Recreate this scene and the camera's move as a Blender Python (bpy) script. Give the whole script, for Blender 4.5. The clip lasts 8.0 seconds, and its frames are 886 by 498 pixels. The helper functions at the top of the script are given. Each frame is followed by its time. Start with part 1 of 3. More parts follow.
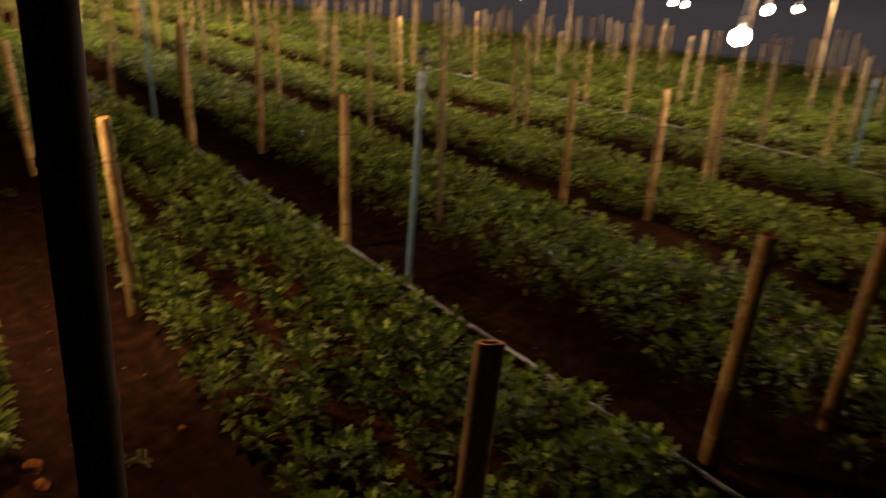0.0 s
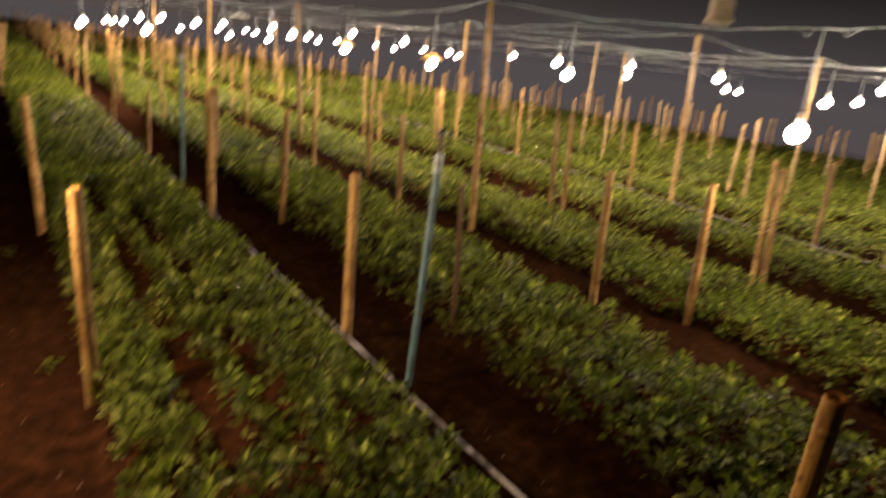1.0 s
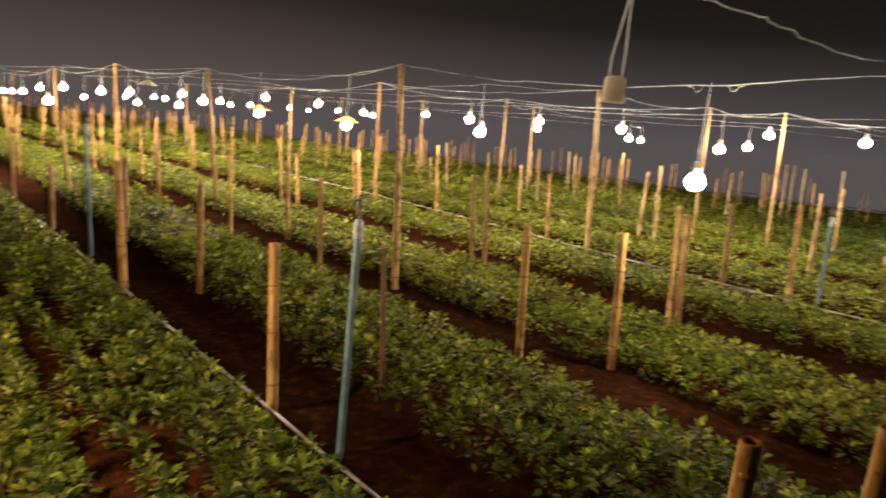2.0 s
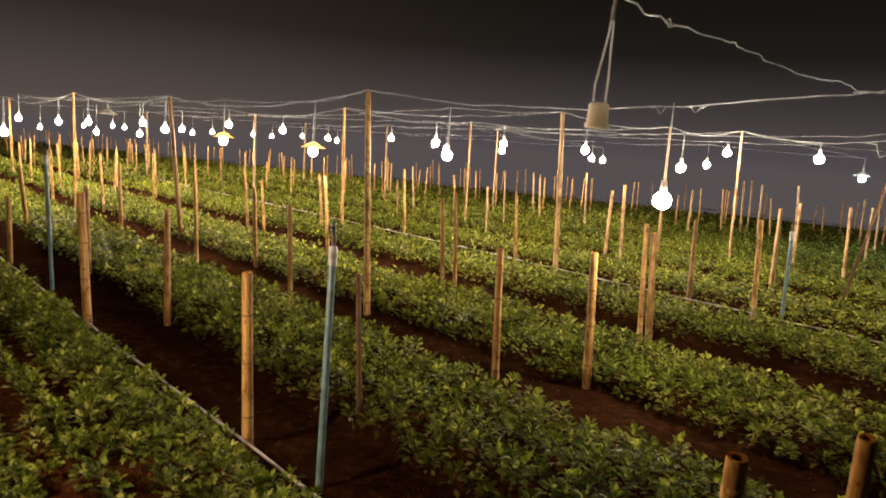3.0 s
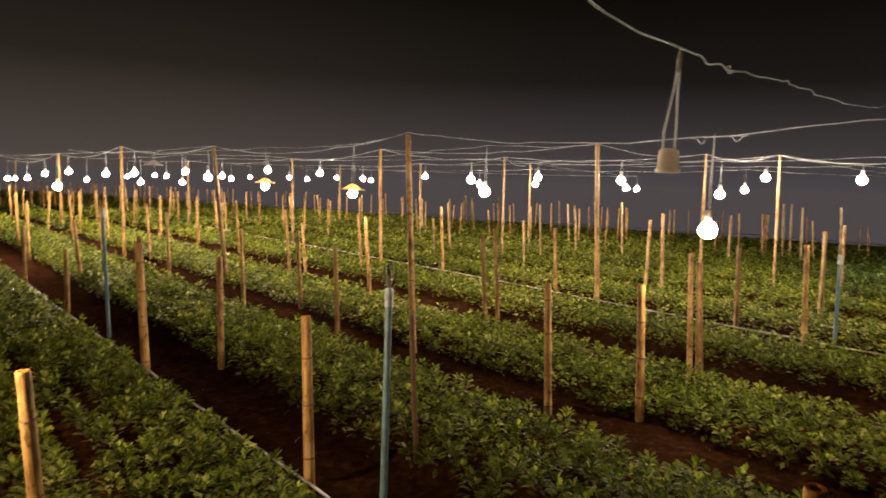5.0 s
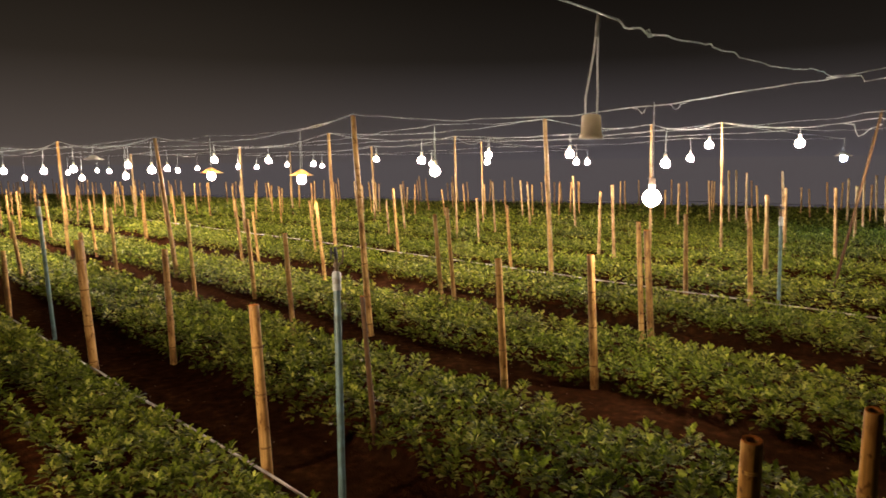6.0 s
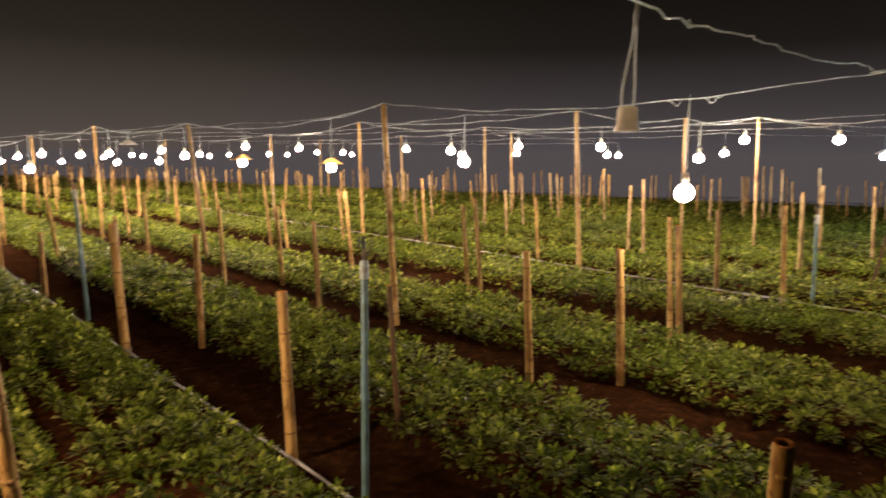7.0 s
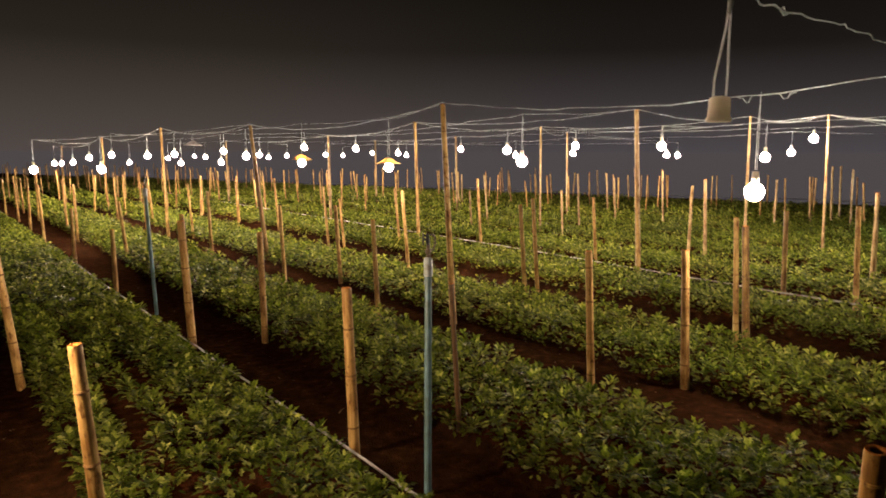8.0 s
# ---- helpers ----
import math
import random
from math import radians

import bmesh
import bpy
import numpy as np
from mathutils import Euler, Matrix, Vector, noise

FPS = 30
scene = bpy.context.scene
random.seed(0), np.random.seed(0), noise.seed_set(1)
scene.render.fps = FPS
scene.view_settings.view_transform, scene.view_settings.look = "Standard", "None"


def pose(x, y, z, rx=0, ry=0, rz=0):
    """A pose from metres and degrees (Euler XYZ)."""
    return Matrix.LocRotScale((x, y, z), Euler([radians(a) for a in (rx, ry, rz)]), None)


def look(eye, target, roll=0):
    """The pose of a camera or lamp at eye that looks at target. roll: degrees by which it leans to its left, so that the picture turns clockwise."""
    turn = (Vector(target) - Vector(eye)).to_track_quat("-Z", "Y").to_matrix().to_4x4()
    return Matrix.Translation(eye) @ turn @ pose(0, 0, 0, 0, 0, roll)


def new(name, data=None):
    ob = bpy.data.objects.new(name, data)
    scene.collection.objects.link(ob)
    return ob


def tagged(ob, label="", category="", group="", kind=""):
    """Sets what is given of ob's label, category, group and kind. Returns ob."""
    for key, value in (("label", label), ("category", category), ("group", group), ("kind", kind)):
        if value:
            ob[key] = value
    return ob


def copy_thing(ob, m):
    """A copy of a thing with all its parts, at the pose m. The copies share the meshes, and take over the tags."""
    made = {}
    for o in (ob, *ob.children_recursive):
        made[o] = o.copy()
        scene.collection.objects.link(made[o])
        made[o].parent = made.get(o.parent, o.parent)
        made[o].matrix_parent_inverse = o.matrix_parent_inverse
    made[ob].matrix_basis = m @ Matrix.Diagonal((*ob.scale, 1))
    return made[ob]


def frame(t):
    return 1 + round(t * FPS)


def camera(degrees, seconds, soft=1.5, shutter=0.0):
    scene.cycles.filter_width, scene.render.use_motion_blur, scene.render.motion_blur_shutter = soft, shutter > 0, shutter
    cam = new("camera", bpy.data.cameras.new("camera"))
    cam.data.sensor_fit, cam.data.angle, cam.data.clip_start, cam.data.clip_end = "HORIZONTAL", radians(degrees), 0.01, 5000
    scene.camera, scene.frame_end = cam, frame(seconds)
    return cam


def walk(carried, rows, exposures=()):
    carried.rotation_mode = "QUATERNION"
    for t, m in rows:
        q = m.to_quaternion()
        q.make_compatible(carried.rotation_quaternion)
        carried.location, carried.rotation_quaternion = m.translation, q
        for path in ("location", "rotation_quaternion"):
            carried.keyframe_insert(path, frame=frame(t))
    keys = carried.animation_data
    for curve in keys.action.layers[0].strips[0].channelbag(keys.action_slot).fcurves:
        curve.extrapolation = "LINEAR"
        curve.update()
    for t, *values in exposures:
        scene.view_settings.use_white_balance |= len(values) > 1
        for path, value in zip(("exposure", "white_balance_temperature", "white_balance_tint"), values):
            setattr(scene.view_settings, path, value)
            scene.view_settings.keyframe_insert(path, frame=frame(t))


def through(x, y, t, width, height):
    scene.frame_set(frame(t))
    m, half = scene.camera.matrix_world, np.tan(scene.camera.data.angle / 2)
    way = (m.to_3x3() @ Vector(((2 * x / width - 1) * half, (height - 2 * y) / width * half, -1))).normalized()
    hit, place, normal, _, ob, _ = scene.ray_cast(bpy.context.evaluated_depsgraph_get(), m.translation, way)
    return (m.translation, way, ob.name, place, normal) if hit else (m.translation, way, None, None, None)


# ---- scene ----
cam = camera(66.1, 8.0, soft=1.6, shutter=0.7)
PATH = [
    (0, (1.525, 1.018, 1.472), (2.705, 2.471, 0.768), 5.2),
    (0.2, (1.589, 1.083, 1.461), (2.658, 2.592, 0.699), 5.8),
    (0.3, (1.626, 1.112, 1.45), (2.629, 2.646, 0.651), 6.3),
    (0.5, (1.712, 1.162, 1.437), (2.596, 2.728, 0.563), 7.5),
    (0.7, (1.825, 1.208, 1.426), (2.735, 2.811, 0.649), 6.9),
    (0.8, (1.849, 1.223, 1.44), (2.828, 2.823, 0.744), 7.8),
    (1, (1.879, 1.255, 1.509), (2.98, 2.838, 0.977), 7.8),
    (1.2, (1.915, 1.252, 1.522), (3.069, 2.816, 1.049), 6.0),
    (1.5, (1.898, 1.249, 1.535), (3.067, 2.812, 1.097), 5.5),
    (2, (1.877, 1.25, 1.555), (3.162, 2.741, 1.201), 5.7),
    (2.2, (1.872, 1.249, 1.558), (3.207, 2.693, 1.191), 5.7),
    (3.3, (1.81, 1.294, 1.562), (3.166, 2.745, 1.329), 4.0),
    (3.5, (1.772, 1.299, 1.596), (3.028, 2.838, 1.365), 2.7),
    (4, (1.713, 1.318, 1.594), (2.834, 2.962, 1.394), 2.6),
    (4.5, (1.707, 1.305, 1.592), (2.915, 2.888, 1.404), 2.4),
    (5, (1.729, 1.291, 1.584), (3.021, 2.806, 1.399), 2.2),
    (5.2, (1.741, 1.282, 1.581), (3.051, 2.783, 1.4), 0.9),
    (6.5, (1.785, 1.262, 1.569), (3.181, 2.671, 1.314), -0.3),
    (7, (1.783, 1.276, 1.571), (3.103, 2.755, 1.307), 0.6),
    (7.5, (1.774, 1.3, 1.567), (3.0, 2.851, 1.266), -0.2),
    (8, (1.741, 1.316, 1.555), (2.944, 2.892, 1.292), 0.5),
]
EXPOSURES = [(0.0, 0.9), (0.3, 1.35), (0.4, 1.7), (0.5, 2.15), (1.0, 1.8), (1.5, 1.95), (2.0, 2.0), (3.5, 1.8), (4.0, 1.4), (4.5, 1.45), (5.2, 1.7), (6.5, 1.85), (7.0, 1.8), (8.0, 1.65)]
walk(cam, [(t, look(eye, target, roll)) for t, eye, target, roll in PATH], EXPOSURES)
WATT = 600.0  # how strongly the bulbs glow

# ---- night sky and exposure ----
world = bpy.data.worlds.new("night_sky")
scene.world = world
world.use_nodes = True
wn = world.node_tree.nodes
wl = world.node_tree.links
# a dark sky with the lamps' faint glow low over the horizon: brown over the lamps along the path, greyer over the wide field
coords, apart_xyz, over = wn.new("ShaderNodeTexCoord"), wn.new("ShaderNodeSeparateXYZ"), wn.new("ShaderNodeMix")
wl.new(coords.outputs["Generated"], apart_xyz.inputs[0])
PATH_GLOW = ((0.0, (0.0265, 0.0212, 0.019)), (0.06, (0.0195, 0.0153, 0.013)), (0.15, (0.0072, 0.0055, 0.0041)), (0.28, (0.0019, 0.0014, 0.0009)))
FIELD_GLOW = ((0.0, (0.0235, 0.0205, 0.0225)), (0.06, (0.0158, 0.0134, 0.0136)), (0.15, (0.0036, 0.0029, 0.0024)), (0.28, (0.001, 0.0007, 0.0004)))
across = wn.new("ShaderNodeMapRange")
across.interpolation_type = "SMOOTHSTEP"
across.inputs["From Min"].default_value, across.inputs["From Max"].default_value = 0.3, 0.85
wl.new(apart_xyz.outputs["X"], across.inputs["Value"])
over.data_type = "RGBA"
wl.new(across.outputs["Result"], over.inputs[0])
for socket, stops in ((over.inputs[6], PATH_GLOW), (over.inputs[7], FIELD_GLOW)):
    glow = wn.new("ShaderNodeValToRGB")
    wl.new(apart_xyz.outputs["Z"], glow.inputs["Fac"])
    glow.color_ramp.elements.new(0.06)
    glow.color_ramp.elements.new(0.15)
    for e, (p, c) in zip(glow.color_ramp.elements, stops):
        e.position, e.color = p, (*c, 1)
    wl.new(glow.outputs["Color"], socket)
wl.new(over.outputs[2], wn["Background"].inputs["Color"])


# ---- materials ----
def material(name):
    m = bpy.data.materials.new(name)
    m.use_nodes = True
    return m, m.node_tree.nodes, m.node_tree.links, m.node_tree.nodes["Principled BSDF"]


def ramp(nodes, stops):
    r = nodes.new("ShaderNodeValToRGB")
    while len(r.color_ramp.elements) < len(stops):
        r.color_ramp.elements.new(0.5)
    for e, (p, c) in zip(r.color_ramp.elements, stops):
        e.position, e.color = p, (*c, 1)
    return r


def noise_tex(nodes, links, scale, detail=4, coord="Object", stretch=None):
    tc = nodes.new("ShaderNodeTexCoord")
    n = nodes.new("ShaderNodeTexNoise")
    n.inputs["Scale"].default_value, n.inputs["Detail"].default_value = scale, detail
    src = tc.outputs[coord]
    if stretch:
        mp = nodes.new("ShaderNodeMapping")
        mp.inputs["Scale"].default_value = stretch
        links.new(src, mp.inputs["Vector"])
        src = mp.outputs["Vector"]
    links.new(src, n.inputs["Vector"])
    return n


def bump(nodes, links, height, bsdf, strength, distance=0.01):
    b = nodes.new("ShaderNodeBump")
    b.inputs["Strength"].default_value, b.inputs["Distance"].default_value = strength, distance
    links.new(height, b.inputs["Height"])
    links.new(b.outputs["Normal"], bsdf.inputs["Normal"])


def mixed(nodes, links, fac, a, b, mode="MIX"):
    m = nodes.new("ShaderNodeMix")
    m.data_type, m.blend_type = "RGBA", mode
    for sock, v in ((m.inputs[0], fac), (m.inputs[6], a), (m.inputs[7], b)):
        if isinstance(v, bpy.types.NodeSocket):
            links.new(v, sock)
        else:
            sock.default_value = v if isinstance(v, float) else (*v, 1)
    return m.outputs[2]


def soil_material():
    m, n, l, b = material("red_soil")
    big, mid, fine = noise_tex(n, l, 1.3, 4), noise_tex(n, l, 14, 6), noise_tex(n, l, 90, 5)
    r = ramp(n, [(0.3, (0.0142, 0.0064, 0.003)), (0.55, (0.032, 0.0138, 0.006)), (0.8, (0.071, 0.0284, 0.0114))])
    l.new(mid.outputs["Fac"], r.inputs["Fac"])
    r2 = ramp(n, [(0.35, (0.55, 0.5, 0.5)), (0.7, (1.0, 1.0, 1.0))])
    l.new(big.outputs["Fac"], r2.inputs["Fac"])
    furrow_soil = mixed(n, l, 1.0, r.outputs["Color"], r2.outputs["Color"], "MULTIPLY")
    # loose bed soil is drier and oranger than trodden furrows, lamplight painted into it
    tc, sep, top = n.new("ShaderNodeTexCoord"), n.new("ShaderNodeSeparateXYZ"), n.new("ShaderNodeMapRange")
    l.new(tc.outputs["Object"], sep.inputs[0])
    l.new(sep.outputs["Z"], top.inputs["Value"])
    top.inputs["From Min"].default_value, top.inputs["From Max"].default_value = 0.042, 0.062
    dry = mixed(n, l, 1.0, furrow_soil, (1.8, 1.5, 1.25), "MULTIPLY")
    l.new(mixed(n, l, top.outputs["Result"], furrow_soil, dry), b.inputs["Base Color"])
    b.inputs["Roughness"].default_value = 1.0
    b.inputs["Specular IOR Level"].default_value = 0.0
    add = n.new("ShaderNodeMath")
    l.new(mid.outputs["Fac"], add.inputs[0])
    l.new(fine.outputs["Fac"], add.inputs[1])
    bump(n, l, add.outputs[0], b, 0.9, 0.02)
    return m


def leaf_material():
    m, n, l, b = material("chrysanthemum_leaf")
    geo = n.new("ShaderNodeNewGeometry")
    r = ramp(n, [(0.0, (0.022, 0.03, 0.006)), (0.35, (0.068, 0.084, 0.0135)), (0.8, (0.158, 0.178, 0.031)), (1.0, (0.33, 0.325, 0.1))])
    l.new(geo.outputs["Random Per Island"], r.inputs["Fac"])
    patch = noise_tex(n, l, 0.9, 3)
    r2 = ramp(n, [(0.3, (0.72, 0.8, 0.7)), (0.7, (1.1, 1.05, 1.0))])
    l.new(patch.outputs["Fac"], r2.inputs["Fac"])
    col = mixed(n, l, 1.0, r.outputs["Color"], r2.outputs["Color"], "MULTIPLY")
    l.new(col, b.inputs["Base Color"])
    b.inputs["Roughness"].default_value = 0.45
    b.inputs["Specular IOR Level"].default_value = 0.055
    b.inputs["Specular Tint"].default_value = (1.0, 0.92, 0.5, 1)
    tr = n.new("ShaderNodeBsdfTranslucent")
    l.new(mixed(n, l, 1.0, col, (1.5, 1.65, 0.85), "MULTIPLY"), tr.inputs["Color"])
    mix = n.new("ShaderNodeMixShader")
    mix.inputs[0].default_value = 0.54
    l.new(b.outputs[0], mix.inputs[1])
    l.new(tr.outputs[0], mix.inputs[2])
    l.new(mix.outputs[0], n["Material Output"].inputs["Surface"])
    fine = noise_tex(n, l, 160, 2)
    bump(n, l, fine.outputs["Fac"], b, 0.15, 0.002)
    return m


def bamboo_material(name="dry_bamboo", tone=1.0, hue=(1, 1, 1)):
    m, n, l, b = material(name)
    info = n.new("ShaderNodeObjectInfo")
    streak = noise_tex(n, l, 1.0, 5, stretch=(70, 70, 3))
    stain = noise_tex(n, l, 5.0, 5, stretch=(3, 3, 1))
    r = ramp(n, [(p, tuple(1.15 * tone * v * q for v, q in zip(c, hue))) for p, c in ((0.25, (0.16, 0.094, 0.034)), (0.5, (0.35, 0.228, 0.08)), (0.75, (0.5, 0.355, 0.145)))])
    l.new(streak.outputs["Fac"], r.inputs["Fac"])
    speck = noise_tex(n, l, 22.0, 6, stretch=(2, 2, 1))
    r4 = ramp(n, [(0.34, (0.4, 0.32, 0.25)), (0.44, (1, 1, 1))])
    l.new(speck.outputs["Fac"], r4.inputs["Fac"])
    r2 = ramp(n, [(0.36, (0.46, 0.36, 0.27)), (0.54, (0.95, 0.92, 0.88)), (0.75, (1, 1, 1))])
    l.new(stain.outputs["Fac"], r2.inputs["Fac"])
    col = mixed(n, l, 1.0, r.outputs["Color"], r2.outputs["Color"], "MULTIPLY")
    r3 = ramp(n, [(0.0, (0.84, 0.8, 0.76)), (0.5, (0.95, 0.95, 0.9)), (1.0, (1.05, 1.05, 0.95))])
    l.new(info.outputs["Random"], r3.inputs["Fac"])
    col = mixed(n, l, 1.0, col, r4.outputs["Color"], "MULTIPLY")
    l.new(mixed(n, l, 1.0, col, r3.outputs["Color"], "MULTIPLY"), b.inputs["Base Color"])
    b.inputs["Roughness"].default_value = 0.55
    b.inputs["Specular IOR Level"].default_value = 0.2
    bump(n, l, streak.outputs["Fac"], b, 0.4, 0.003)
    return m


def plain_material(name, color, rough, dirt=(0.6, 0.55, 0.5), scale=25, metal=0.0, spec=0.4):
    m, n, l, b = material(name)
    t = noise_tex(n, l, scale, 5)
    r = ramp(n, [(0.35, dirt), (0.6, (1, 1, 1))])
    l.new(t.outputs["Fac"], r.inputs["Fac"])
    l.new(mixed(n, l, 1.0, color, r.outputs["Color"], "MULTIPLY"), b.inputs["Base Color"])
    b.inputs["Roughness"].default_value, b.inputs["Metallic"].default_value = rough, metal
    b.inputs["Specular IOR Level"].default_value = spec
    bump(n, l, t.outputs["Fac"], b, 0.15, 0.002)
    return m


def glow_material(name, color, strength):
    m, n, l, b = material(name)
    b.inputs["Base Color"].default_value = (0.8, 0.8, 0.8, 1)
    b.inputs["Emission Color"].default_value = (*color, 1)
    b.inputs["Emission Strength"].default_value = strength
    return m


def shade_material():
    m, n, l, b = material("translucent_amber_plastic")
    b.inputs["Base Color"].default_value = (0.62, 0.48, 0.27, 1)
    b.inputs["Roughness"].default_value = 0.4
    tr = n.new("ShaderNodeBsdfTranslucent")
    tr.inputs["Color"].default_value = (0.72, 0.5, 0.24, 1)
    mix = n.new("ShaderNodeMixShader")
    mix.inputs[0].default_value = 0.45
    l.new(b.outputs[0], mix.inputs[1])
    l.new(tr.outputs[0], mix.inputs[2])
    l.new(mix.outputs[0], n["Material Output"].inputs["Surface"])
    return m


def thin_plastic(name, color, through, share):
    """Plastic thin enough to glow where a lamp shines on its far side."""
    m = plain_material(name, color, 0.4, (0.75, 0.68, 0.58), 40)
    n, l = m.node_tree.nodes, m.node_tree.links
    tr, mix = n.new("ShaderNodeBsdfTranslucent"), n.new("ShaderNodeMixShader")
    tr.inputs["Color"].default_value = (*through, 1)
    mix.inputs[0].default_value = share
    l.new(n["Principled BSDF"].outputs[0], mix.inputs[1])
    l.new(tr.outputs[0], mix.inputs[2])
    l.new(mix.outputs[0], n["Material Output"].inputs["Surface"])
    return m


def cable_material():
    """Dusty pale plastic insulation that lets some light through."""
    m, n, l, b = material("dusty_white_cable")
    t = noise_tex(n, l, 12, 5)
    r = ramp(n, [(0.35, (0.36, 0.36, 0.33)), (0.6, (0.58, 0.61, 0.61))])
    l.new(t.outputs["Fac"], r.inputs["Fac"])
    l.new(r.outputs["Color"], b.inputs["Base Color"])
    b.inputs["Roughness"].default_value = 0.35
    tr = n.new("ShaderNodeBsdfTranslucent")
    tr.inputs["Color"].default_value = (0.74, 0.8, 0.82, 1)
    mix = n.new("ShaderNodeMixShader")
    mix.inputs[0].default_value = 0.5
    l.new(b.outputs[0], mix.inputs[1])
    l.new(tr.outputs[0], mix.inputs[2])
    l.new(mix.outputs[0], n["Material Output"].inputs["Surface"])
    return m


SOIL, LEAF, BAMBOO = soil_material(), leaf_material(), bamboo_material()
# weathered bamboo, darkened further by painting in the path pole's backlit shade
DARK_BAMBOO = plain_material("weathered_shaded_bamboo", (0.07, 0.045, 0.025), 0.8, scale=8)
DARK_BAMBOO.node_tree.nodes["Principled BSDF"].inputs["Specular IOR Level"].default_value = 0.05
PALE_BAMBOO = bamboo_material("pale_bamboo", 1.3)
BROWN_BAMBOO = bamboo_material("weathered_brown_bamboo", 0.62)
ORANGE_BAMBOO = bamboo_material("mottled_orange_bamboo", 0.9, (1.04, 0.9, 0.62))
# distant stakes and poles: haze painted into a greyer, bluer bamboo colour
HAZED_BAMBOO = bamboo_material("haze_tinted_bamboo", 0.95, (0.92, 1.05, 1.5))
CANE = plain_material("dark_brown_cane", (0.14, 0.078, 0.028), 0.6, (0.45, 0.4, 0.35), 12)
CUT = plain_material("raw_cut_bamboo", (0.46, 0.185, 0.04), 0.85, (0.45, 0.36, 0.28), 40, spec=0.03)
NODE = plain_material("bamboo_node", (0.24, 0.14, 0.05), 0.75, scale=60, spec=0.1)
PVC_BLUE = plain_material("faded_blue_pvc", (0.13, 0.23, 0.25), 0.4, (0.65, 0.6, 0.5), 18)
PVC_PALE = plain_material("pale_grey_pvc", (0.34, 0.4, 0.4), 0.45, (0.6, 0.55, 0.45), 30)
BLACK = plain_material("black_plastic", (0.025, 0.025, 0.025), 0.5)
BRONZE = plain_material("dull_bronze", (0.09, 0.065, 0.035), 0.5, scale=50, metal=0.4)
TAPE = plain_material("pale_drip_hose", (0.42, 0.4, 0.36), 0.5, (0.35, 0.26, 0.2), 6)
CABLE = cable_material()
CREAM = thin_plastic("cream_plastic", (0.82, 0.79, 0.7), (0.92, 0.9, 0.8), 0.5)
SHADE_ORANGE = shade_material()
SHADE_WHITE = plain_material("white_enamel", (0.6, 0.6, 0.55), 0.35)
BULB_WARM = glow_material("lit_bulb_warm", (1.0, 0.758, 0.58), WATT * 0.85)
BULB_WEAK = glow_material("lit_bulb_weaker", (1.0, 0.758, 0.58), WATT * 0.51)
BULB_OLD = glow_material("lit_bulb_old", (1.0, 0.7, 0.48), WATT * 0.74)
BULB_DIMMER = glow_material("lit_bulb_dimmer", (1.0, 0.758, 0.58), WATT * 0.6)
BULB_COOL = glow_material("lit_bulb_cool", (0.5, 0.72, 1.0), WATT * 0.7)
RUST = plain_material("orange_terracotta", (0.42, 0.14, 0.025), 0.85, spec=0.03)
CLOD = plain_material("red_clay_clod", (0.19, 0.068, 0.017), 1.0, (0.5, 0.45, 0.4), 60, spec=0.0)
DRY_PALE = plain_material("dry_stalk", (0.3, 0.22, 0.12), 0.8, scale=60)
DRY = plain_material("dry_leaf_litter", (0.12, 0.08, 0.042), 0.8, scale=60)


# ---- mesh helpers ----
def part(name, bm, mat, parent=None, label=""):
    me = bpy.data.meshes.new(name)
    bm.to_mesh(me)
    bm.free()
    me.materials.append(mat)
    ob = new(name, me)
    if parent is not None:
        ob.parent = parent
    if label:
        ob["label"] = label
    return ob


def smooth(ob, angle=40):
    for p in ob.data.polygons:
        p.use_smooth = True
    ob.data.set_sharp_from_angle(angle=radians(angle))
    return ob


def lathe(bm, profile, segs=12, at=(0, 0, 0), axis_to=None, cap=True):
    """Rings (radius, height) turned round the z axis."""
    rings = []
    for r, z in profile:
        rings.append([bm.verts.new((at[0] + r * math.cos(2 * math.pi * k / segs), at[1] + r * math.sin(2 * math.pi * k / segs), at[2] + z)) for k in range(segs)])
    for a, b in zip(rings, rings[1:]):
        for k in range(segs):
            bm.faces.new((a[k], a[(k + 1) % segs], b[(k + 1) % segs], b[k]))
    if cap:
        bm.faces.new(rings[0][::-1])
        bm.faces.new(rings[-1])
    return rings


def tube(bm, pts, r, segs=6):
    """A round tube along points."""
    pts = [Vector(p) for p in pts]
    rings = []
    for i, p in enumerate(pts):
        d = (pts[min(i + 1, len(pts) - 1)] - pts[max(i - 1, 0)]).normalized()
        side = d.cross(Vector((0, 0, 1)) if abs(d.z) < 0.9 else Vector((1, 0, 0))).normalized()
        up = side.cross(d)
        rr = r[i] if isinstance(r, (list, tuple)) else r
        rings.append([bm.verts.new(p + rr * (math.cos(2 * math.pi * k / segs) * side + math.sin(2 * math.pi * k / segs) * up)) for k in range(segs)])
    for a, b in zip(rings, rings[1:]):
        for k in range(segs):
            bm.faces.new((a[k], b[k], b[(k + 1) % segs], a[(k + 1) % segs]))
    bm.faces.new(rings[0])
    bm.faces.new(rings[-1][::-1])


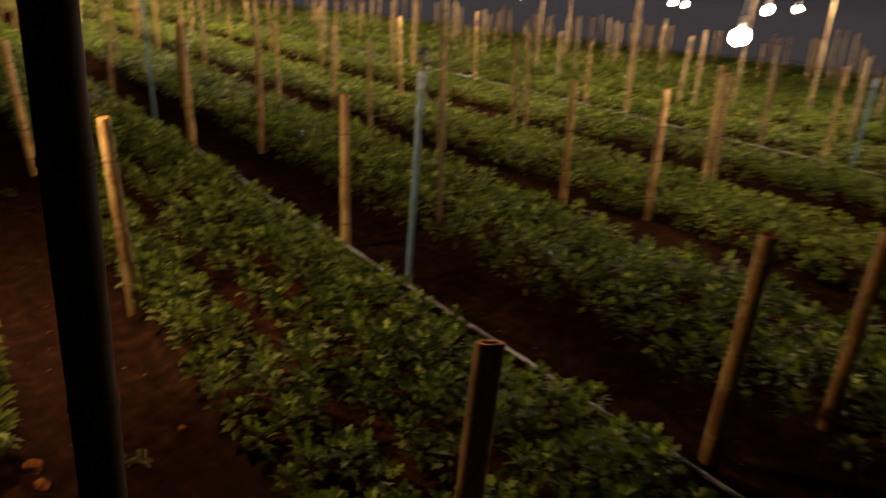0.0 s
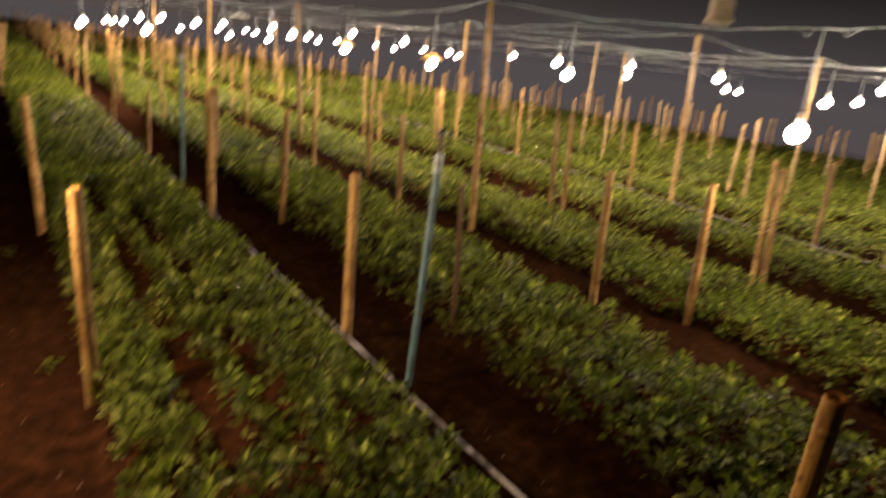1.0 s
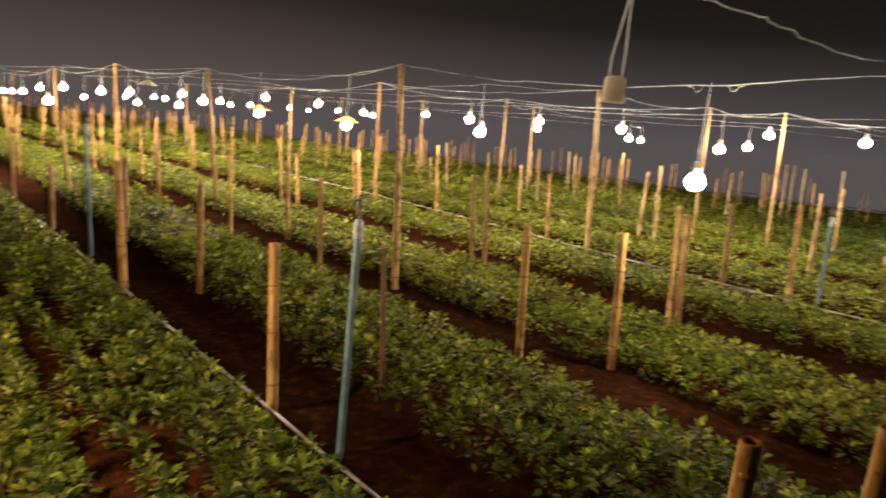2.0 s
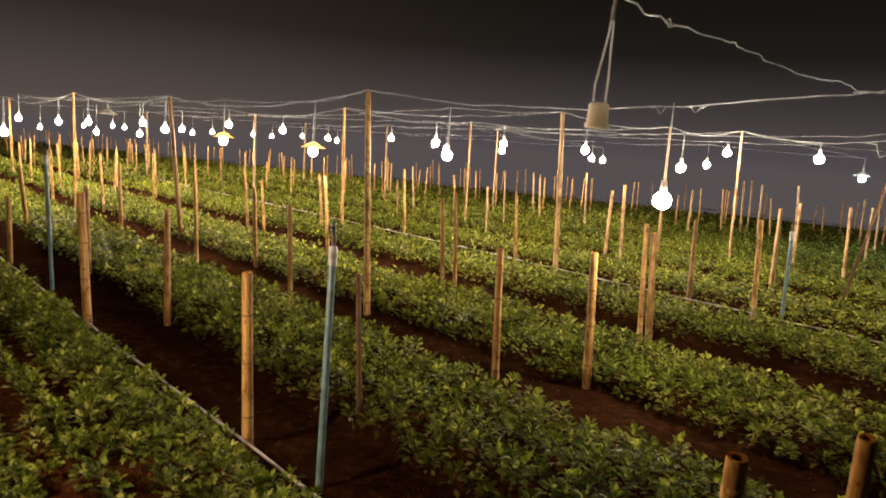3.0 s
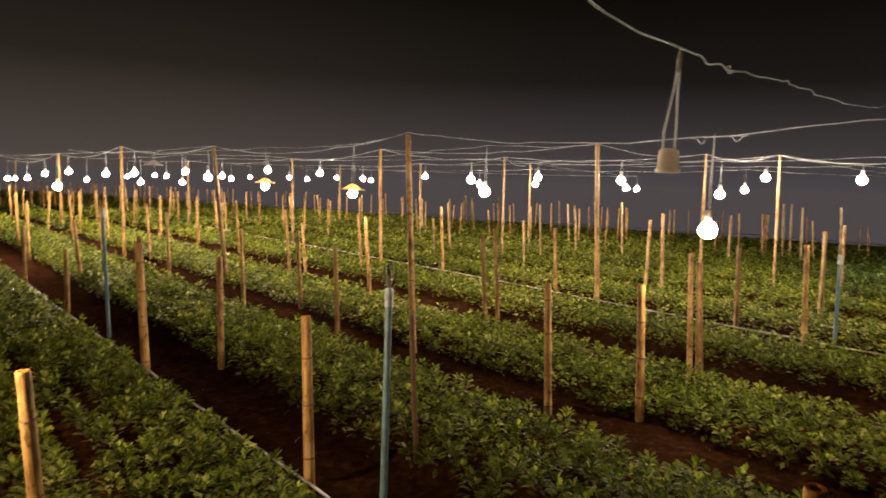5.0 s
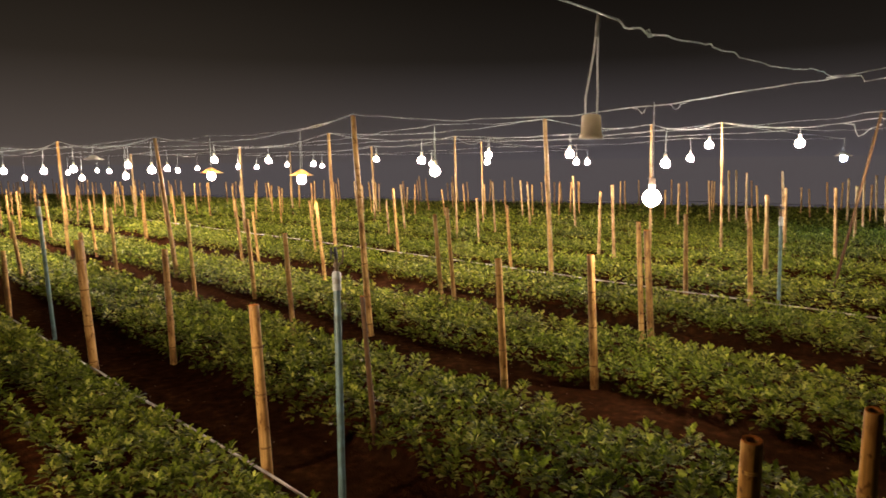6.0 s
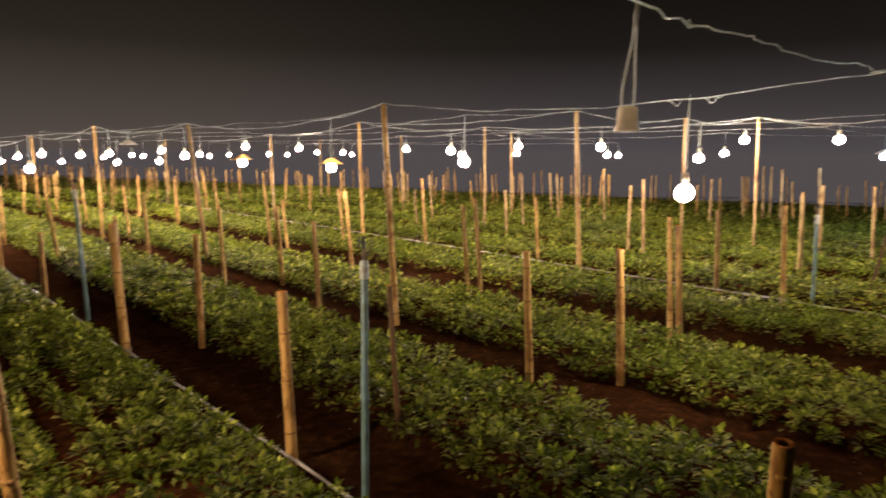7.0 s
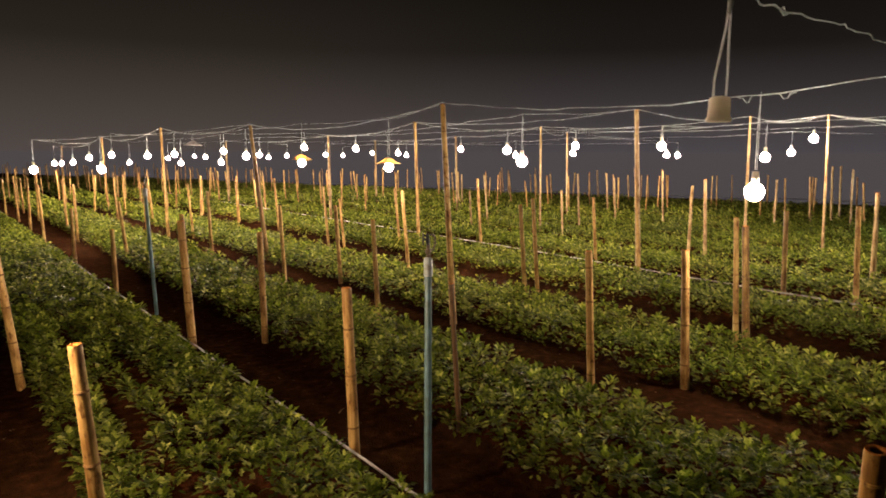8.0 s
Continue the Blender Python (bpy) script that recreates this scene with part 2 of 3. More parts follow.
def mesh_from(name, verts, faces, mat):
    """A mesh out of numpy arrays of places and triangles."""
    me = bpy.data.meshes.new(name)
    me.vertices.add(len(verts))
    me.vertices.foreach_set("co", np.ascontiguousarray(verts, dtype=np.float32).ravel())
    me.loops.add(faces.size)
    me.loops.foreach_set("vertex_index", np.ascontiguousarray(faces, dtype=np.int32).ravel())
    k = faces.shape[1]
    me.polygons.add(len(faces))
    me.polygons.foreach_set("loop_start", np.arange(0, faces.size, k, dtype=np.int32))
    me.polygons.foreach_set("loop_total", np.full(len(faces), k, dtype=np.int32))
    me.update(calc_edges=True)
    me.validate()
    me.materials.append(mat)
    return new(name, me)


# ---- ground: raised planting beds with trodden furrows between ----
BEDS = [(-1.55, -0.25), (0.30, 1.66), (2.18, 3.38), (4.0, 5.0), (5.86, 6.84), (7.8, 9.04)] + [(9.68 + 1.98 * k, 10.86 + 1.98 * k) for k in range(11)]
FIELD_Y = (-4.0, 52.0)
BED_H = 0.06


def bed_profile(x):
    z = np.zeros_like(x)
    for a, b in BEDS:
        up = np.clip((x - (a - 0.03)) / 0.11, 0, 1) * np.clip(((b + 0.03) - x) / 0.11, 0, 1)
        z = np.maximum(z, BED_H * up * up * (3 - 2 * up))
    return z


def waves(x, y, seed, scale, octaves=4):
    """Smooth random unevenness out of a few sine waves."""
    rng = np.random.RandomState(seed)
    out = np.zeros_like(x)
    for o in range(octaves):
        for _ in range(5):
            a, p = rng.uniform(0, 2 * np.pi), rng.uniform(0, 2 * np.pi)
            f = rng.uniform(0.7, 1.4) * 2 ** o / scale
            out += np.sin((x * np.cos(a) + y * np.sin(a)) * f * 2 * np.pi + p) / 2 ** o
    return out / 5


def ground_height(x, y):
    fade = np.clip((y - FIELD_Y[0]) / 0.6, 0, 1) * np.clip((FIELD_Y[1] - y) / 0.6, 0, 1)
    near = np.clip(1.4 - np.hypot(x - 3, y - 3) / 14, 0, 1)
    return bed_profile(x) * fade + near * (0.012 * waves(x, y, 3, 0.9) + 0.0035 * waves(x, y, 4, 0.22))


def spaced(stops):
    out = []
    for a, b, step in stops:
        out.append(np.arange(a, b - 1e-6, step))
    return np.concatenate(out + [[stops[-1][1]]])


gx = spaced([(-400, -40, 60), (-40, -4, 6), (-4, 0, 0.12), (0, 9.6, 0.04), (9.6, 30, 0.09), (30, 60, 6), (60, 420, 60)])
gy = spaced([(-400, -40, 60), (-40, -5, 7), (-5, 0, 0.25), (0, 8, 0.05), (8, 20, 0.2), (20, 64, 1.0), (64, 100, 6), (100, 460, 60)])
GX, GY = np.meshgrid(gx, gy)
gv = np.stack([GX, GY, ground_height(GX, GY)], -1).reshape(-1, 3)
ii = np.arange(len(gy) - 1)[:, None] * len(gx) + np.arange(len(gx) - 1)[None]
gf = np.stack([ii, ii + 1, ii + 1 + len(gx), ii + len(gx)], -1).reshape(-1, 4)
ground = mesh_from("ground", gv, gf, SOIL)
ground.data.polygons.foreach_set("use_smooth", np.ones(len(gf), dtype=bool))
tagged(ground, "reddish brown field soil with raised beds and trodden furrows", "ground", kind="structure")


# ---- glowing wall that paints night haze behind the field ----
bm = bmesh.new()
ring = []
for k in range(128):
    dx, dy = math.cos(k * math.pi / 64), math.sin(k * math.pi / 64)
    toward = dx * 0.942 + dy * 0.334
    reach = min(75, (21.2 * 0.942 + 15.4 * 0.334 + 3.0) / toward) if toward > 0.1 else 75
    ring.append((2 + reach * dx, 1 + reach * dy))
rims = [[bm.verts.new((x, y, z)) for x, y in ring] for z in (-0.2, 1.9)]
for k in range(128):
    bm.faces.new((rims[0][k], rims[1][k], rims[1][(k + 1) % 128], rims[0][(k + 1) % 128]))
# dim glow put into the wall in place of haze, hiding unlit ground
haze = glow_material("painted_haze_glow", (0.024, 0.0205, 0.021), 1.0)
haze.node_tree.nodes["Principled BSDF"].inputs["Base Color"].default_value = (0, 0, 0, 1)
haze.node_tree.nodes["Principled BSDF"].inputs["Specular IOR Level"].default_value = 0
tagged(part("backdrop", bm, haze), "glowing wall painted as dim night haze behind the far edge of the field", "backdrop", kind="structure")


# ---- chrysanthemum seedlings ----
def leaf_shape(level):
    """One leaf along +x, length 1: its points and triangles."""
    if level == 0:
        # a broad blade with two rounded lobes a side that droops towards its tip
        half = [(0.18, 0.04), (0.28, 0.2), (0.38, 0.21), (0.46, 0.09), (0.6, 0.29), (0.71, 0.26), (0.77, 0.1), (0.9, 0.11)]
        mid = [(0, 0), (0.45, 0), (0.77, 0), (1, 0)]
        sag = lambda x: 0.2 * x - 0.42 * x * x
        p = [(x, y, sag(x)) for x, y in mid] + [(x, y, sag(x) + 0.04 + 0.05 * y) for x, y in half] + [(x, -y, sag(x) + 0.04 + 0.05 * y) for x, y in half]
        tri = []
        for o, flip in ((4, False), (12, True)):
            t = [(0, o, 1), (o, o + 1, 1), (o + 1, o + 2, 1), (o + 2, o + 3, 1), (1, o + 3, 2), (o + 3, o + 4, 2), (o + 4, o + 5, 2), (o + 5, o + 6, 2), (2, o + 6, 3), (o + 6, o + 7, 3)]
            tri += [(a, c, b) if flip else (a, b, c) for a, b, c in t]
    elif level == 1:
        p = [(0, 0, 0), (0.55, 0.33, -0.06), (0.55, -0.33, -0.06), (1, 0, -0.34), (0.55, 0, 0.0)]
        tri = [(0, 4, 1), (0, 2, 4), (4, 3, 1), (4, 2, 3)]
    else:
        p = [(0, 0, 0), (0.55, 0.32, 0.0), (0.55, -0.32, 0.0), (1, 0, -0.2)]
        tri = [(0, 2, 1), (1, 2, 3)]
    return np.array(p, float), np.array(tri)


LEAF_SHAPES = [leaf_shape(k) for k in range(3)]


def foliage(rng, px, py, pz, tall, level, count, size, spread=0.0):
    """Leaves of shoots that stand at px, py, pz: their places and triangles."""
    shape, tri = LEAF_SHAPES[level]
    n = len(px)
    k = np.tile(np.arange(count), n)
    who = np.repeat(np.arange(n), count)
    f = (k + rng.uniform(0, 0.8, len(k))) / count
    yaw = k * 2.4 + np.repeat(rng.uniform(0, 6.28, n), count) + rng.normal(0, 0.25, len(k))
    pitch = np.radians(10 + 48 * f ** 1.4 + rng.normal(0, 18, len(k)))
    length = size * (0.7 + 0.55 * np.sin(np.pi * (0.2 + 0.68 * f))) * rng.uniform(0.75, 1.2, len(k))
    roll = rng.normal(0, 0.35, len(k))
    h = tall[who] * (0.25 + 0.75 * f ** 0.62)
    v = shape[None] * length[:, None, None]
    y2 = v[..., 1] * np.cos(roll)[:, None] - v[..., 2] * np.sin(roll)[:, None]
    z2 = v[..., 1] * np.sin(roll)[:, None] + v[..., 2] * np.cos(roll)[:, None]
    x2 = v[..., 0] + 0.012
    x3 = x2 * np.cos(pitch)[:, None] - z2 * np.sin(pitch)[:, None]
    z3 = x2 * np.sin(pitch)[:, None] + z2 * np.cos(pitch)[:, None]
    lean = rng.normal(0, 0.16, (2, n))
    out = spread * (1 - f) ** 0.7 * rng.uniform(0.5, 1.2, len(k))
    x3 = x3 + out[:, None]
    X = x3 * np.cos(yaw)[:, None] - y2 * np.sin(yaw)[:, None] + (px[who] + lean[0][who] * h)[:, None]
    Y = x3 * np.sin(yaw)[:, None] + y2 * np.cos(yaw)[:, None] + (py[who] + lean[1][who] * h)[:, None]
    Z = z3 + (pz[who] + h)[:, None]
    verts = np.stack([X, Y, Z], -1).reshape(-1, 3)
    faces = (tri[None] + (np.arange(len(k)) * len(shape))[:, None, None]).reshape(-1, 3)
    return verts, faces


def inside(x, y):
    """Whether a place lies this side of the field's slanting far edge."""
    return (x - 23.2) * 0.942 + (y - 16.4) * 0.334 < 0


EYE_AT = (1.9, 1.2)
PLANT_H = 0.14


def planted_bed(number, a, b, hose):
    rng = np.random.RandomState(100 + number)
    sparse = number in (1, 2)
    verts, faces, base = [], [], 0
    for level, (d0, d1), step, count, size, spread in ((0, (0, 7.2), 0.105, 27, 0.042, 0.02), (1, (7.2, 18), 0.112, 17, 0.048, 0.024), (2, (18, 90), 0.18, 11, 0.08, 0.05)):
        xs, ys = np.meshgrid(np.arange(a + (-0.03 if number == 4 else 0.02), b - (0.12 if hose else 0.03), step), np.arange(FIELD_Y[0] + 0.3, FIELD_Y[1] - 0.3, step * (0.86 if sparse else 1)))
        if sparse and level == 0:
            # planting rows that stay apart, with soil between some of them
            rows = a + np.array([0.06, 0.15, 0.245, 0.365, 0.48, 0.585, 0.695, 0.78, 0.87, 0.965, 1.045, 1.15, 1.23, 1.31])
            xs, ys = np.meshgrid(np.append(rows[rows < b - 0.1], b - 0.07), np.arange(FIELD_Y[0] + 0.3, FIELD_Y[1] - 0.3, 0.098))
        xs, ys = xs.ravel(), ys.ravel()
        xs = xs + rng.normal(0, step * (0.1 if sparse else 0.2), xs.shape)
        ys = ys + rng.normal(0, step * 0.2, ys.shape)
        d = np.hypot(xs - EYE_AT[0], ys - EYE_AT[1])
        d = np.where(ys < 0.4, d + 18, d)  # behind the onlooker: coarser plants
        keep = inside(xs, ys) & (d >= d0) & (d < d1) & (rng.uniform(0, 1, xs.shape) > (0.08 if sparse and level == 0 else 0.03))
        vigour = waves(xs, ys, 20 + number, 1.1, 3) + 0.55 * waves(xs, ys, 40 + number, 0.3, 1)
        if sparse:
            # the planting rows stay apart here and red soil shows between them
            gap = (np.abs(xs - (a + 0.365)) < 0.05) | (np.abs(xs - (a + 0.585)) < 0.05)
            keep &= (xs < b - 0.09) | ((ys < 2.9) & (vigour > 0.1)) | (number == 1)
            keep &= ~((number == 1) & (xs > b - 0.16) & (ys < 3.05) & (ys > 2.45))
            keep &= ~(gap & (waves(xs, ys, 60, 1.3, 2) > -0.45) & (ys < 7.5))
        xs, ys, vigour = xs[keep], ys[keep], vigour[keep]
        if not len(xs):
            continue
        side = np.minimum(np.clip((xs - a + 0.04) / 0.16, 0.35, 1), np.clip((b + 0.03 - xs) / 0.16, 0.35, 1))
        tall = PLANT_H * (1.0 + 0.22 * vigour) * rng.uniform(0.55, 1.42, xs.shape) * (0.72 + 0.28 * side) * (0.98 if sparse else 1.1 if number == 3 else 1.02) * (np.where(xs > b - 0.21, 0.78, 1.0) if hose else 1.0)
        zs = bed_profile(xs) - 0.01
        v, f = foliage(rng, xs, ys, zs, tall, level, count, size, spread)
        verts.append(v)
        faces.append(f + base)
        base += len(v)
    ob = mesh_from("chrysanthemum_plants", np.concatenate(verts), np.concatenate(faces), LEAF)
    tagged(ob, "young leafy green chrysanthemum plants filling a raised bed" + (" with bare soil gaps" if sparse else ""), "plants", "planted beds", "stuff")


HOSES = (2, 5)
for i, (a, b) in enumerate(BEDS):
    planted_bed(i, a, b, i in HOSES)


# ---- drip hoses along two beds ----
def drip_hose(x, z, r=0.0072, drift=0.0):
    ys = np.arange(-1.5, 40, 0.35)
    bm = bmesh.new()
    wig = 0.012 * waves(np.full_like(ys, x), ys, 9, 2.3, 3)
    lift = 0.008 * waves(ys, ys * 0, 10, 1.4, 3)
    tube(bm, [(x + w - drift * max(0, 10 - y), y, z + q) for y, w, q in zip(ys, wig, lift)], r, 6)
    ob = smooth(part("drip_hose", bm, TAPE))
    tagged(ob, "pale plastic drip hose lying along the bed's edge", "hose", "drip hoses")


drip_hose(3.325, 0.085, 0.0072, -0.007)
drip_hose(9.02, 0.19, 0.0085, 0.03)


# ---- bamboo stakes ----
def culm(bm, h, r, nodes_at, taper=0.85, segs=10, foot=-0.18, slant=0.0):
    """A bamboo culm, sawn open at the top."""
    prof = [(r, foot)]
    for z in nodes_at:
        k = r * (1 + (taper - 1) * z / h)
        prof += [(k * 0.985, z - 0.02), (k * 0.97, z + 0.02)]
    k = r * taper
    prof += [(k, h - 0.06), (k, h - 0.004), (k * 0.96, h), (k * 0.57, h - 0.001), (k * 0.53, h - 0.06)]
    lathe(bm, prof, segs)
    if slant:
        for v in bm.verts:
            if v.co.z > h - 0.06:
                v.co.z += slant * v.co.x * (v.co.z - h + 0.06) / 0.06


def bamboo(name, h, r, seed, taper=0.85, segs=10, mat=None, gap=(0.2, 0.3), slant=0.0):
    """A bamboo stake or pole: a culm with its swollen nodes."""
    rng = random.Random(seed)
    mat = mat or BAMBOO
    root = new(name)
    z, nodes_at = rng.uniform(0.1, 0.2), []
    while z < h - 0.03:
        nodes_at.append(z)
        z += rng.uniform(*gap)
    bm = bmesh.new()
    culm(bm, h, r, nodes_at, taper=taper, segs=segs, slant=slant)
    stem = smooth(part("culm", bm, mat, root), 50)
    # the raw sawn end: a thick ring of paler wood round the dark hollow
    k = r * taper
    bm = bmesh.new()
    ring = [lathe(bm, [(k * q, z)], segs, cap=False)[0] for q, z in ((0.965, -0.003), (0.93, 0.0025), (0.6, 0.002), (0.55, -0.004))]
    for a, b in zip(ring, ring[1:]):
        for n in range(segs):
            bm.faces.new((a[n], a[(n + 1) % segs], b[(n + 1) % segs], b[n]))
    for v in bm.verts:
        v.co.z += slant * v.co.x
    ob = smooth(part("cut_end", bm, CUT, stem, "raw sawn end of the cane"), 30)
    ob.location = (0, 0, h)
    for z in nodes_at:
        k = r * (1 + (taper - 1) * z / h)
        bm = bmesh.new()
        lathe(bm, [(k * 0.96, -0.006), (k * 1.07, -0.003), (k * 1.01, 0.0), (k * 1.05, 0.003), (k * 0.96, 0.006)], segs)
        ob = smooth(part("node", bm, NODE if mat in (BAMBOO, PALE_BAMBOO) else mat, root), 50)
        ob.location = (0, 0, z)
    return root


def leaning(x, y, dx, dy, h, spin=0.0):
    q = Vector((dx, dy, h)).to_track_quat("Z", "Y")
    return Matrix.Translation((x, y, 0)) @ q.to_matrix().to_4x4() @ pose(0, 0, 0, 0, 0, spin)


PALE_AT = ((3.42, 4.25), (3.39, 6.80), (5.06, 4.08), (5.82, 3.90), (2.17, 6.49))
BROWN_AT = ((6.91, 4.06), (9.47, 5.03), (13.93, 5.48), (7.20, 11.68))
STAKE_TAGS = ("dry yellow-brown bamboo stake driven in at a bed's edge", "stake", "bamboo stakes")
# x, y, lean in x and y over the height, height, radius
STAKES_NEAR = [
    (3.42, 4.25, -0.03, 0.02, 0.91, 0.030), (3.39, 6.80, -0.05, 0.02, 1.05, 0.034), (3.43, 9.73, -0.01, 0.0, 0.72, 0.028), (3.42, 12.29, -0.01, 0.0, 0.8, 0.028),
    (2.17, 6.49, -0.09, 0.01, 0.93, 0.029), (2.19, 3.97, -0.06, 0.01, 0.89, 0.030), (2.30, 1.825, -0.08, -0.095, 0.95, 0.030),
    (3.58, 1.96, -0.12, -0.06, 0.9, 0.031), (4.10, 1.80, -0.17, -0.05, 0.9, 0.029), (1.66, 4.12, -0.05, 0.0, 0.88, 0.03), (1.67, 6.66, -0.07, 0.0, 0.9, 0.028)]
STAKES_SECOND = [
    (4.05, 4.17, -0.05, 0.03, 0.88, 0.016), (3.94, 6.65, -0.02, 0.01, 0.94, 0.028), (3.98, 8.88, -0.03, 0.01, 0.93, 0.028), (4.08, 12.03, -0.09, 0.02, 0.9, 0.027),
    (5.06, 4.08, -0.03, 0.04, 0.99, 0.026), (5.12, 6.75, -0.04, 0.03, 0.98, 0.025), (5.18, 8.99, -0.04, 0.02, 0.98, 0.025), (5.08, 11.30, -0.04, 0.01, 1.05, 0.026)]
STAKES_THIRD = [
    (5.82, 3.90, -0.02, 0.04, 0.96, 0.031), (5.82, 8.76, -0.05, 0.03, 0.97, 0.028),
    (6.91, 4.06, -0.03, 0.06, 1.05, 0.031), (7.14, 4.28, -0.03, 0.05, 1.09, 0.025), (7.11, 6.80, -0.06, 0.05, 1.05, 0.027), (7.40, 6.89, -0.06, 0.06, 1.11, 0.026),
    (7.14, 9.19, -0.08, 0.05, 1.11, 0.027), (7.20, 11.68, -0.08, 0.04, 1.08, 0.027)]
STAKES_FAR = [
    (9.47, 5.03, 0.05, 0.06, 1.0, 0.03), (9.48, 4.27, -0.02, 0.05, 1.10, 0.03), (9.63, 7.90, -0.05, 0.05, 1.01, 0.028),
    (9.40, 10.25, -0.03, 0.1, 1.22, 0.027), (9.59, 7.10, -0.06, 0.08, 1.45, 0.028), (11.66, 4.92, -0.01, 0.04, 1.16, 0.03), (11.41, 4.85, -0.01, 0.01, 1.14, 0.03),
    (11.71, 7.71, 0.0, -0.01, 1.15, 0.029), (11.49, 7.27, -0.03, 0.05, 1.27, 0.029), (13.93, 5.48, -0.01, 0.03, 1.19, 0.03), (13.68, 4.63, -0.01, 0.05, 1.21, 0.03)]
STAKES_MID = [
    (7.53, 11.74, -0.02, 0.12, 0.85, 0.026), (8.21, 11.0, -0.02, 0.15, 1.05, 0.025), (15.06, 17.87, -0.08, 0.2, 1.25, 0.026), (15.09, 17.83, 0.04, 0.1, 1.08, 0.026),
    (11.92, 12.97, 0.0, 0.16, 1.2, 0.026), (11.67, 13.25, 0.0, 0.1, 0.84, 0.025), (22.03, 23.55, 0.0, 0.15, 1.2, 0.03), (22.17, 23.38, 0.05, 0.1, 1.1, 0.03),
    (22.96, 22.4, 0.0, 0.17, 1.2, 0.03), (11.72, 10.5, 0.03, 0.1, 0.96, 0.027), (13.29, 11.46, 0.04, 0.13, 1.25, 0.027), (21.29, 17.62, 0.03, 0.14, 1.2, 0.03),
    (17.07, 13.74, 0.03, 0.14, 1.2, 0.03), (14.73, 11.6, 0.03, 0.14, 1.15, 0.028), (18.51, 13.88, 0.06, 0.12, 1.25, 0.03), (22.43, 16.27, 0.0, 0.12, 1.05, 0.03),
    (15.71, 10.98, 0.05, 0.14, 1.35, 0.028), (17.06, 9.0, 0.1, 0.06, 1.15, 0.03), (18.66, 8.94, 0.06, 0.11, 1.2, 0.03), (19.87, 8.98, 0.1, 0.11, 1.45, 0.03),
    (19.99, 8.84, 0.1, 0.1, 1.45, 0.03), (18.11, 7.82, 0.12, 0.09, 1.4, 0.028), (17.52, 6.76, 0.09, 0.13, 1.45, 0.028), (19.98, 6.2, 0.12, 0.06, 1.25, 0.03),
    (17.2, 5.3, 0.12, 0.04, 1.15, 0.03), (19.4, 5.72, 0.13, 0.07, 1.33, 0.03), (20.42, 5.7, 0.1, 0.09, 1.33, 0.03), (19.72, 5.35, 0.12, 0.08, 1.33, 0.03)]
for k, (x, y, dx, dy, h, r) in enumerate(STAKES_NEAR + STAKES_SECOND + STAKES_THIRD + STAKES_FAR + STAKES_MID):
    weathered = (x, y) in ((3.58, 1.96), (4.10, 1.80))
    thin = (x, y) == (4.05, 4.17)
    ob = bamboo("bamboo_stake", h, r, k, segs=14 if k < 11 else 10, slant=0.5 if k == 6 else 0.0, mat=CANE if thin else ORANGE_BAMBOO if weathered or k == 6 else HAZED_BAMBOO if x > 11 else BROWN_BAMBOO if (x, y) in BROWN_AT else PALE_BAMBOO if (x, y) in PALE_AT else None)
    ob.matrix_basis = leaning(x, y, dx, dy, h, k * 47)
    tagged(ob, "weathered orange-brown bamboo stake, sawn open at the top" if weathered else "thin dark brown cane stake at a bed's edge" if thin else STAKE_TAGS[0], *STAKE_TAGS[1:])

# the rows go on the same way into the distance
rng = random.Random(5)
spare = []
for k in range(6):
    ob = bamboo("bamboo_stake", rng.uniform(0.93, 1.12), rng.uniform(0.02, 0.027), 200 + k)
    spare.append(tagged(ob, *STAKE_TAGS))
far_bm = bmesh.new()
used = 0
for i, (a, b) in enumerate(BEDS[2:], 2):
    for x0 in (a - 0.02, b + 0.03):
        y = 14.8 if x0 < 8.2 else (11.8 if x0 < 9.3 else 9.6)
        if x0 > 10.5:
            y = 9.9
        if x0 > 13.2:
            y = 5.2
        while y < 50:
            x, yy = x0 + rng.gauss(0, 0.07), y + rng.gauss(0, 0.25)
            dx, dy, far = rng.gauss(-0.03, 0.045), rng.gauss(0.02, 0.04), math.hypot(x - 1.8, yy - 1.2)
            spin = rng.uniform(0, 360)
            if not inside(x, yy):
                break
            if x > 8.2 and far < 19:
                y += 2.65
                continue
            if far < 27 and used < 190:
                m = leaning(x, yy, dx, dy, 1.0, spin)
                if used < len(spare):
                    spare[used].matrix_basis = m
                else:
                    copy_thing(spare[used % len(spare)], m)
                used += 1
            elif far < 60:
                h = rng.uniform(0.9, 1.15)
                tube(far_bm, [(x, yy, -0.1), (x + dx, yy + dy, h)], 0.021, 6)
            y += 2.65
ob = part("distant_stakes", far_bm, BAMBOO)
tagged(ob, "rows of distant bamboo stakes along the beds", "stakes", "bamboo stakes", "stuff")


# ---- tall bamboo poles that carry the cables ----
POLE_TAGS = ("tall thin bamboo pole carrying the lamp cable", "pole", "cable poles")
# x, y of the foot; x, y, z of the top; radius
POLE_ROW = [(5.64, 6.25, 5.70, 6.53, 2.08, 0.034), (5.83, 11.05, 5.71, 11.31, 2.04, 0.036), (5.50, 15.1, 5.44, 15.09, 2.095, 0.034), (5.97, 22.8, 5.87, 22.68, 2.07, 0.036), (6.3, 33.0, 6.35, 32.95, 1.95, 0.036)]
